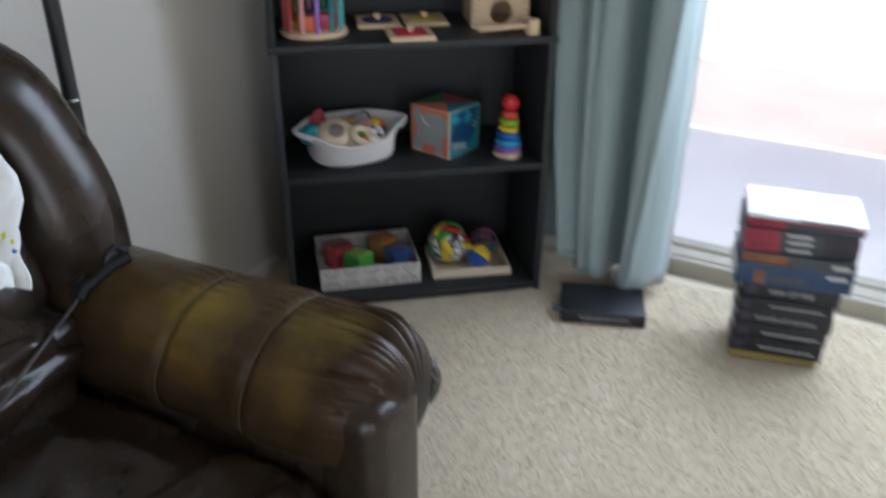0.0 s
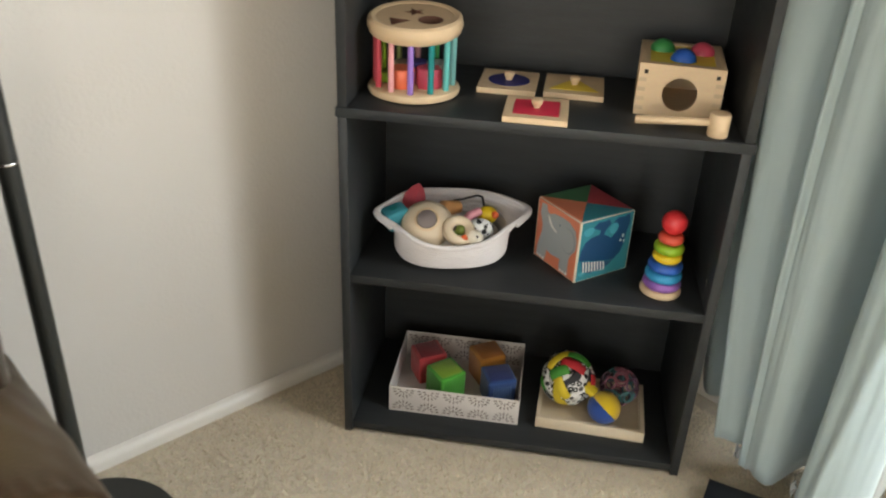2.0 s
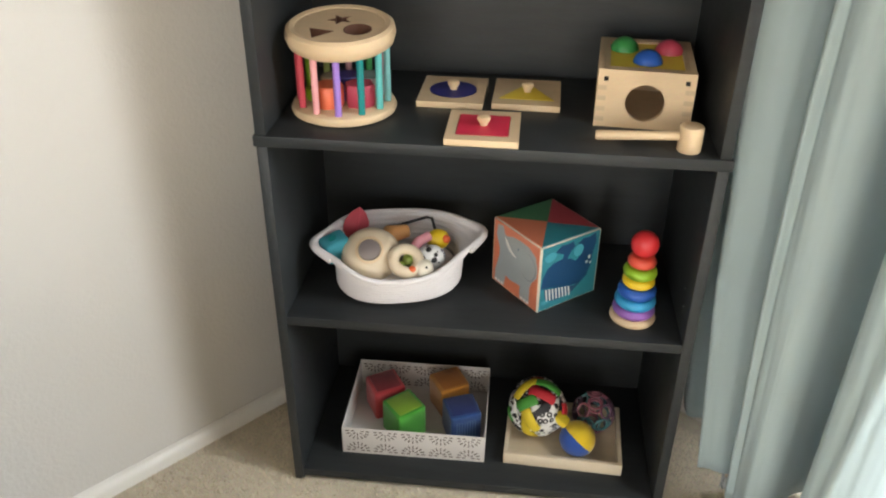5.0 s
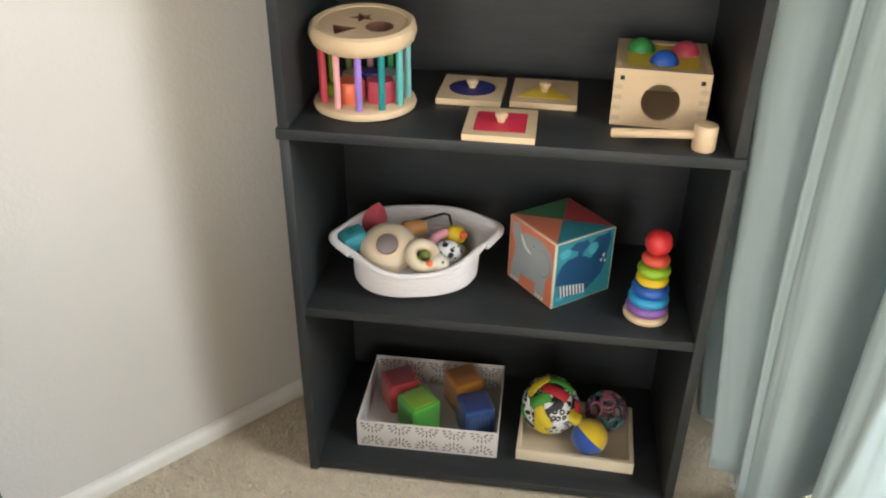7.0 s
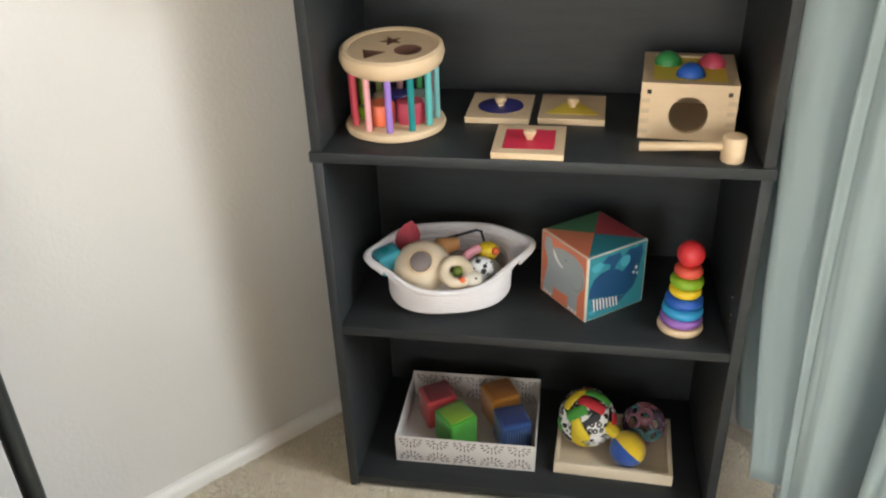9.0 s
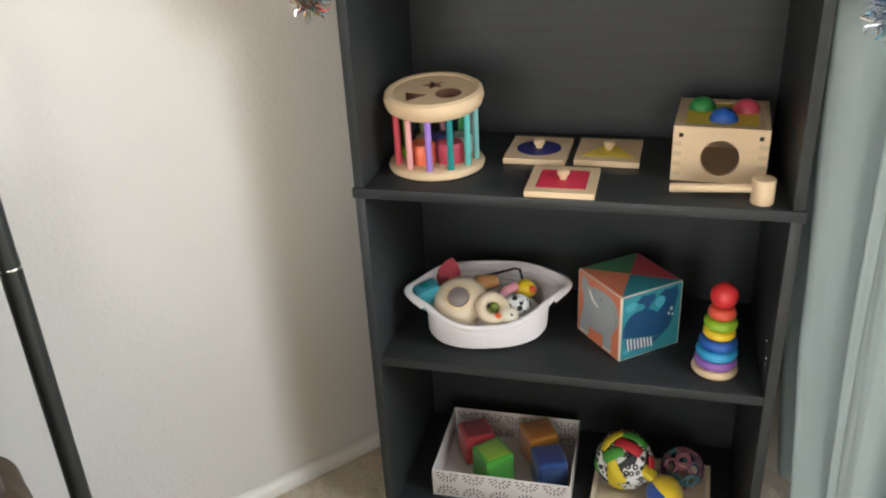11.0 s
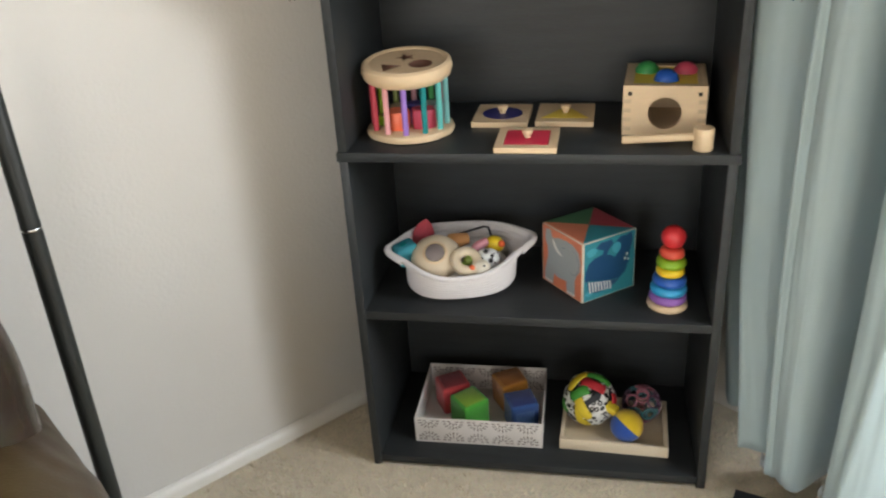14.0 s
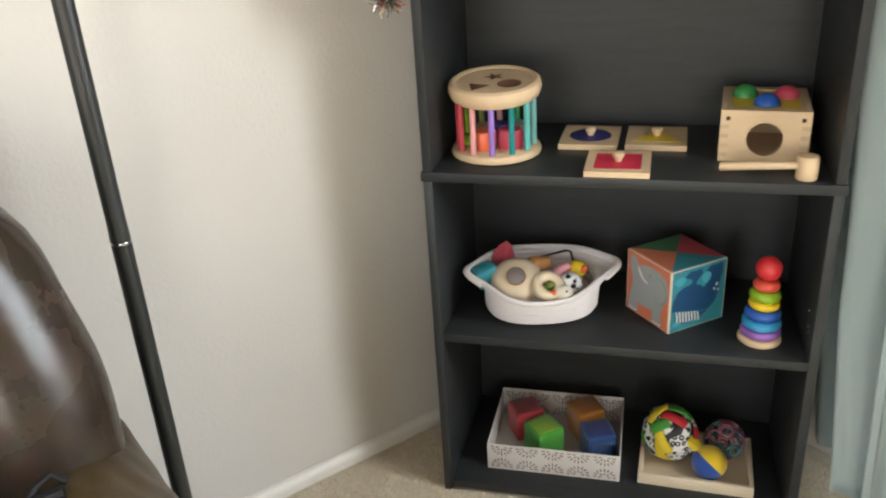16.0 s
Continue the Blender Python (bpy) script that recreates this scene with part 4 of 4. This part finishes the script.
for f, o, c, zt in prints:
    part("printed_shape", plate(B(), o, [], 0.0004, zt, f), CUBECOL[c], cube)

# stacking rings
ringtoy = thing("stacking_rings", pose(0.545, 0.064, Z2, 0, 1.5, 0), "wooden stacking ring tower topped by a red ball", "toy")
zz = 0.0
for name, r, hgt, c in (("base", 0.0350, 0.013, None), ("ring", 0.0325, 0.0155, "violet"), ("ring", 0.0315, 0.0165, "sky"), ("ring", 0.0290, 0.018, "blue"), ("ring", 0.0245, 0.0155, "yellow"), ("ring", 0.0252, 0.018, "lime"), ("ring", 0.0212, 0.0175, "coral")):
    prof = [(r - hgt / 2 + hgt / 2 * math.cos(a), zz + hgt / 2 + hgt / 2 * math.sin(a)) for a in [math.pi * (k / 12 - 0.5) for k in range(13)]]
    part(name, lathe(B(), prof, 40), P[c] if c else WOOD, ringtoy, (c or "bare wood") + (" wooden ring" if c else " round base"))
    zz += hgt
part("knob_ball", ball(B(), (0, 0, zz + 0.0195), 0.0205, 4), P["red"], ringtoy, "glossy red wooden ball")

# punched card box with soft blocks
CARTON = paint("white_punched_card", (0.64, 0.605, 0.575), 0.6)
PUNCH = mat("punched_shadow", (0.10, 0.075, 0.06), 0.9)
carton = thing("punched_box", pose(0.076, 0.050, Z1, 0, 0, 0.9), "white open card box with punched fan pattern", "box")
bw, bd, bh = 0.252, 0.187, 0.058
part("floor_panel", box(B(), 0, bw, 0, bd, 0, 0.002), CARTON, carton)
part("front_panel", box(B(), 0, bw, 0, 0.002, 0.002, bh, 0.0004), CARTON, carton)
part("back_panel", box(B(), 0, bw, bd - 0.002, bd, 0.002, bh + 0.003, 0.0004), CARTON, carton)
for x in (0.0, bw - 0.002):
    part("side_panel", box(B(), x, x + 0.002, 0.002, bd - 0.002, 0.002, bh, 0.0004), CARTON, carton)
# punched half fans, the upper row opening downwards to meet the lower one
# each slot is a dark slip, coloured as the shade in a punched hole
slots = {}
for y in (0.0, bd - 0.002):
    for i in range(5):
        for cz, way in ((0.007, 1), (bh - 0.006, -1)):
            cx = 0.028 + i * 0.049
            for rr, n, ln in ((0.0075, 5, 0.0055), (0.0160, 9, 0.0065)):
                for k in range(n):
                    a = math.pi * k / (n - 1)
                    dx, dz = 1.12 * math.cos(a), way * 1.0 * math.sin(a)
                    slot = new("slot_shade", slots[ln]) if ln in slots else part("slot_shade", box(B(), -ln / 2, ln / 2, -0.0005, 0.0005, -0.0010, 0.0010), PUNCH, carton)
                    slots[ln] = slot.data
                    slot.parent = carton
                    slot.matrix_basis = Matrix.Translation((cx + rr * dx, y, cz + rr * dz)) @ Matrix.Rotation(-math.atan2(dz, dx), 4, "Y")


def soft(name, x, y, s, col, side, label, rz, tilt=0, zoff=0.0):
    ob = thing(name, pose(x, y, Z1 + 0.002 + zoff, tilt, 0, rz), label, "soft block", "soft blocks in the box")
    bm = box(B(), -s, s, -s, s, 0, 2 * s, s * 0.2, seg=4)
    for v in bm.verts:
        waist = 1 - 0.10 * (1 - ((v.co.z - s) / s) ** 2)
        v.co.x, v.co.y = v.co.x * waist, v.co.y * waist
        if v.co.z > 1.9 * s:
            v.co.z += 0.16 * s * min(1.0, (abs(v.co.x * v.co.y) / s ** 2)) - 0.03 * s
        v.co += noise.noise_vector(v.co * 38 + Vector((x, y, s)) * 90) * s * 0.09 * min(1, v.co.z / s)
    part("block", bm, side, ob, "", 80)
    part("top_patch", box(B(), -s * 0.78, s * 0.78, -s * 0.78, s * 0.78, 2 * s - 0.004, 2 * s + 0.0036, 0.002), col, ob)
    return ob


def felt(n, c, **k):
    return mat(n, c, 0.95, var=0.12, scale=50, bump=0.6, bscale=600, sheen=0.3, **k)


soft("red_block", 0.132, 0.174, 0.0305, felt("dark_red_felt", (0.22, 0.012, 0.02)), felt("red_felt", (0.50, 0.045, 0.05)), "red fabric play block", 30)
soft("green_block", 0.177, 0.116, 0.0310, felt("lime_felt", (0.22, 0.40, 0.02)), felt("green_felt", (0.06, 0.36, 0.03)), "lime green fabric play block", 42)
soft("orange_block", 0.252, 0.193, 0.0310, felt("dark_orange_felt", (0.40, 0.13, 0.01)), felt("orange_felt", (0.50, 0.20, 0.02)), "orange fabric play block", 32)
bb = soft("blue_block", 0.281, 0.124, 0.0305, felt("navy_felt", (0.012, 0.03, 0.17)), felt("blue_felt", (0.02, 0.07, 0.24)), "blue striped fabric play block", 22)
STR = felt("pale_blue_thread", (0.10, 0.20, 0.40))
for k in range(8):
    part("stripe", box(B(), -0.018 + 0.0049 * k, -0.0165 + 0.0049 * k, -0.0300, -0.0255, 0.008, 0.050), STR, bb)

# tray with balls
tray = thing("wooden_tray", pose(0.361, 0.057, Z1, 0, 0, -2), "shallow pale wooden tray holding baby balls", "tray")
TRAYWOOD = mat("bleached_pine", (0.72, 0.61, 0.45), 0.55, var=0.12, scale=10, bump=0.1, bscale=160, fine=0.12, stretch=(1, 6, 6))
tw, td, th = 0.205, 0.150, 0.024
part("bottom", box(B(), 0.004, tw - 0.004, 0.004, td - 0.004, 0, 0.005), TRAYWOOD, tray)
part("front_board", box(B(), 0, tw, 0, 0.008, 0, th, 0.001), TRAYWOOD, tray)
part("back_board", box(B(), 0, tw, td - 0.008, td, 0, th, 0.001), TRAYWOOD, tray)
for x in (0, tw - 0.008):
    part("side_board", box(B(), x, x + 0.008, 0.008, td - 0.008, 0, th, 0.001), TRAYWOOD, tray)

RIB = {n: mat("ribbon_" + n, c, 0.6, var=0.08, bump=0.4, bscale=400) for n, c in dict(yellow=(0.72, 0.55, 0.03), red=(0.50, 0.02, 0.03), green=(0.06, 0.30, 0.04), dark=(0.03, 0.03, 0.035)).items()}
big = thing("patchwork_ball", pose(0.417, 0.143, Z1 + 0.005 + 0.0555), "patchwork baby ball of woven coloured bands", "ball")
part("core", ball(B(), (0, 0, 0), 0.0475, 4), RIB["dark"], big)
spec = [("spot", (0.2, 0.3, 0.9), 0.0, 1.0), ("spot", (0.9, 0.1, 0.3), 0.0, 1.0), ("red", (-0.3, 0.5, 0.8), 0.55, 0.35), ("spot", (0.75, 0.35, 0.5), 0.0, 1.0), ("spot", (-0.3, -0.65, 0.7), 0.0, 1.0), ("yellow", (0.85, -0.3, 0.1), 0.35, 0.45),
        ("red", (-0.9, 0.2, -0.2), 0.2, 0.4)]
for k, (c, n, u0, span) in enumerate(spec):
    q = Vector(n).normalized().to_track_quat("Z", "Y").to_matrix()
    bm = B()

    def band(u, v):
        t = 2 * math.pi * (u0 + span * u)
        r = 0.0488 + 0.0005 * k + 0.0022 * math.sin(3 * t + 2 * k) + 0.0022 * (1 - (2 * v - 1) ** 2)
        return q @ Vector((math.cos(t) * r, math.sin(t) * r, 0.0235 * (v - 0.5)))

    surf(bm, band, 48, 6)
    ob = part("band", bm, SPOT if c == "spot" else RIB[c], big)
    mod = ob.modifiers.new("thickness", "SOLIDIFY")
    mod.thickness = 0.0025
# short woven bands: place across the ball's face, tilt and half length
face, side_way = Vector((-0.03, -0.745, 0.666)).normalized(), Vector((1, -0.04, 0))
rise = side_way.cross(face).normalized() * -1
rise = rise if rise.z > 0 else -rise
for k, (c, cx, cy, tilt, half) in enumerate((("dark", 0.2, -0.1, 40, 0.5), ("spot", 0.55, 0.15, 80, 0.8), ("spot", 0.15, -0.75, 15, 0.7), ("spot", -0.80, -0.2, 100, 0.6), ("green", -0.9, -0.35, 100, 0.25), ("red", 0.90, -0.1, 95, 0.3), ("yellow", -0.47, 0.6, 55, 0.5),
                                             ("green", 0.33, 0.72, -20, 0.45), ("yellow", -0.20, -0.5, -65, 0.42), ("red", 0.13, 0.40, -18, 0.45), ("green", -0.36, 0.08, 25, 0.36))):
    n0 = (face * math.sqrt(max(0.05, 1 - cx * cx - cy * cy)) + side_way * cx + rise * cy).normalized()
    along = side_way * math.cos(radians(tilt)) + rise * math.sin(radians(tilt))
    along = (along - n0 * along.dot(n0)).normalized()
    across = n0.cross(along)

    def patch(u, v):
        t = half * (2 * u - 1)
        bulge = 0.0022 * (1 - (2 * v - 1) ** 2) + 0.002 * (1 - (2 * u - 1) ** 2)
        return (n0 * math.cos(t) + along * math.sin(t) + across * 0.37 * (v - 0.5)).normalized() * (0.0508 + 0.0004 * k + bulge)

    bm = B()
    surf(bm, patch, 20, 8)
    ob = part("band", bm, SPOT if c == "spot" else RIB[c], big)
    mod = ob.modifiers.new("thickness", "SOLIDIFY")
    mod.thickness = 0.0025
lit = thing("two_tone_ball", pose(0.489, 0.094, Z1 + 0.005 + 0.0325), "soft ball half yellow and half blue", "ball")
for s, c in ((1, felt("yellow_plush", (0.75, 0.52, 0.02))), (-1, felt("blue_plush", (0.02, 0.08, 0.36)))):
    bm = ball(B(), (0, 0, 0), 0.032, 4)
    bmesh.ops.bisect_plane(bm, geom=bm.verts[:] + bm.edges[:] + bm.faces[:], plane_co=(0, 0, 0), plane_no=Vector((0.65, 0.38, 0.66)) * s, clear_inner=True)
    part("half", bm, c, lit)
part("tab", box(B(), -0.050, -0.024, -0.011, 0.011, -0.006, 0.008, 0.004, m=pose(0, 0, 0.012, 0, 25, -25)), RIB["yellow"], lit)
oball = thing("lattice_ball", pose(0.519, 0.160, Z1 + 0.005 + 0.038), "see-through lattice ball in muted pink and teal", "ball")
gold = (1 + 5 ** 0.5) / 2
LAT = [paint("lattice_" + n, c, 0.4) for n, c in dict(pink=(0.28, 0.10, 0.13), teal=(0.05, 0.16, 0.17), plum=(0.14, 0.07, 0.12)).items()]
dirs = [Vector(v).normalized() for s in (1, -1) for w in (gold, -gold) for v in ((0, s, w), (s, w, 0), (w, 0, s))]
dirs += [Vector(v).normalized() for s in (1, -1) for w in (gold, -gold) for v in ((0, s / gold, w), (s / gold, w, 0), (w, 0, s / gold))]
dirs += [Vector((x, y, w)).normalized() for x in (1, -1) for y in (1, -1) for w in (1, -1)]
for k, n in enumerate(dirs):
    q = n.to_track_quat("Z", "Y").to_matrix()
    bm = B()
    tube(bm, [q @ Vector((0.0118 * math.cos(a), 0.0118 * math.sin(a), 0.0345)) for a in [2 * math.pi * j / 18 for j in range(18)]], 0.0023, 6, closed=True)
    part("loop", bm, LAT[(k * 7) % 3], oball)

# shelf pin holes and screw caps
for x, y, z in ((BW - T - 0.0004, 0.04, 0.385), (BW - T - 0.0004, 0.04, 0.395), (BW - T - 0.0004, 0.05, 0.42)):
    part("shelf_pin", ball(B(), (x, y, z), 0.0014, 2), CHROME, case, "small metal shelf pin")

# ---- tinsel ----
FOIL = [mat("foil_" + n, c, 0.18, 0.9, var=0.1) for n, c in dict(silver=(0.8, 0.8, 0.82), gold=(0.75, 0.5, 0.2), blue=(0.1, 0.35, 0.6), red=(0.6, 0.08, 0.1), green=(0.1, 0.5, 0.25)).items()]


def tinsel(name, pts, label, kinds):
    g = thing(name, pose(0, 0, 0), label, "tinsel", "tinsel ends")
    part("cord", tube(B(), pts, 0.002, 6), FOIL[0], g)
    rng = random.Random(len(name) + len(kinds))
    for mi in kinds:
        bm = B()
        for _ in range(int(5000 / len(kinds))):
            i = rng.randrange(len(pts) - 1)
            p = Vector(pts[i]).lerp(Vector(pts[i + 1]), rng.random())
            d = Vector((rng.gauss(0, 1), rng.gauss(0, 1), rng.gauss(0, 1) * 0.8)).normalized()
            turn = Vector((rng.gauss(0, 1), rng.gauss(0, 1), rng.gauss(0, 1))).normalized()
            s = (turn - d * turn.dot(d)).normalized() * rng.uniform(0.0007, 0.0013)
            far = rng.uniform(0.012, 0.030)
            start, mid = p + d * far * 0.25, p + d * far * 0.75
            end = p + d * far + turn * 0.006
            a, b2, c2, d2, e2, f2 = (bm.verts.new(v) for v in (start - s, start + s, mid + s, mid - s, end + s, end - s))
            bm.faces.new((a, b2, c2, d2))
            bm.faces.new((d2, c2, e2, f2))
        part("foil_fringe", bm, FOIL[mi], g)
    return g


tinsel("tinsel_garland", [(-0.029, -0.022, 0.922 + 0.04 * k) for k in range(9)], "multicoloured foil tinsel hanging beside the bookcase", (0, 1, 2, 3, 4))
tinsel("tinsel_garland", [(0.690, 0.0, 0.892 + 0.04 * k) for k in range(9)], "silver foil tinsel hanging by the curtain", (0, 0, 0, 2))

# ---- carpet pile ----
rng = np.random.default_rng(5)
N = 340000
px, py = rng.uniform(-0.75, 1.5, N), rng.uniform(-1.25, 0.35, N)
ca, sa = math.cos(radians(-39)), math.sin(radians(-39))
ra, rb = (px - 0.247) * ca + (py - 0.623) * sa, (px - 0.247) * sa - (py - 0.623) * ca
keep = (ra > 0.022) & (rb > 0.04) & ~((px > 0.0) & (px < BW) & (py > 0.0) & (py < BD))
px, py = px[keep], py[keep]
N = len(px)
hgt, ang, lean = rng.uniform(0.004, 0.009, N), rng.uniform(0, 2 * np.pi, N), rng.normal(0, 0.0035, (N, 2))
# the tufts lean together in uneven clumps
lean[:, 0] += 0.0028 * np.sin(px * 230 + 2.5 * np.sin(py * 170) + 2 * np.sin(px * 41))
lean[:, 1] += 0.0028 * np.sin(py * 210 + 2.5 * np.sin(px * 190) + 2 * np.sin(py * 37))
hgt *= 1 + 0.16 * np.sin(px * 150 + 3 * np.sin(py * 120)) * np.sin(py * 140 + 2 * np.sin(px * 90))
wd = rng.uniform(0.0007, 0.0013, N)
base = np.stack([px, py, np.full(N, -0.001)], 1)
off = np.stack([np.cos(ang) * wd, np.sin(ang) * wd, np.zeros(N)], 1)
tip = base + np.stack([lean[:, 0], lean[:, 1], hgt], 1)
verts = np.stack([base - off, base + off, tip], 1).reshape(-1, 3)
me = bpy.data.meshes.new("carpet_pile")
me.vertices.add(3 * N)
me.vertices.foreach_set("co", verts.ravel())
me.loops.add(3 * N)
me.loops.foreach_set("vertex_index", np.arange(3 * N))
me.polygons.add(N)
me.polygons.foreach_set("loop_start", np.arange(0, 3 * N, 3))
me.update(calc_edges=True)
PILE = mat("cream_pile", (0.68, 0.59, 0.445), 0.95, var=0.18, scale=22, fine=0.14, spec=0.1)
me.materials.append(PILE)
tagged(new("carpet_pile", me), "short cream carpet tufts", "carpet", kind="stuff")
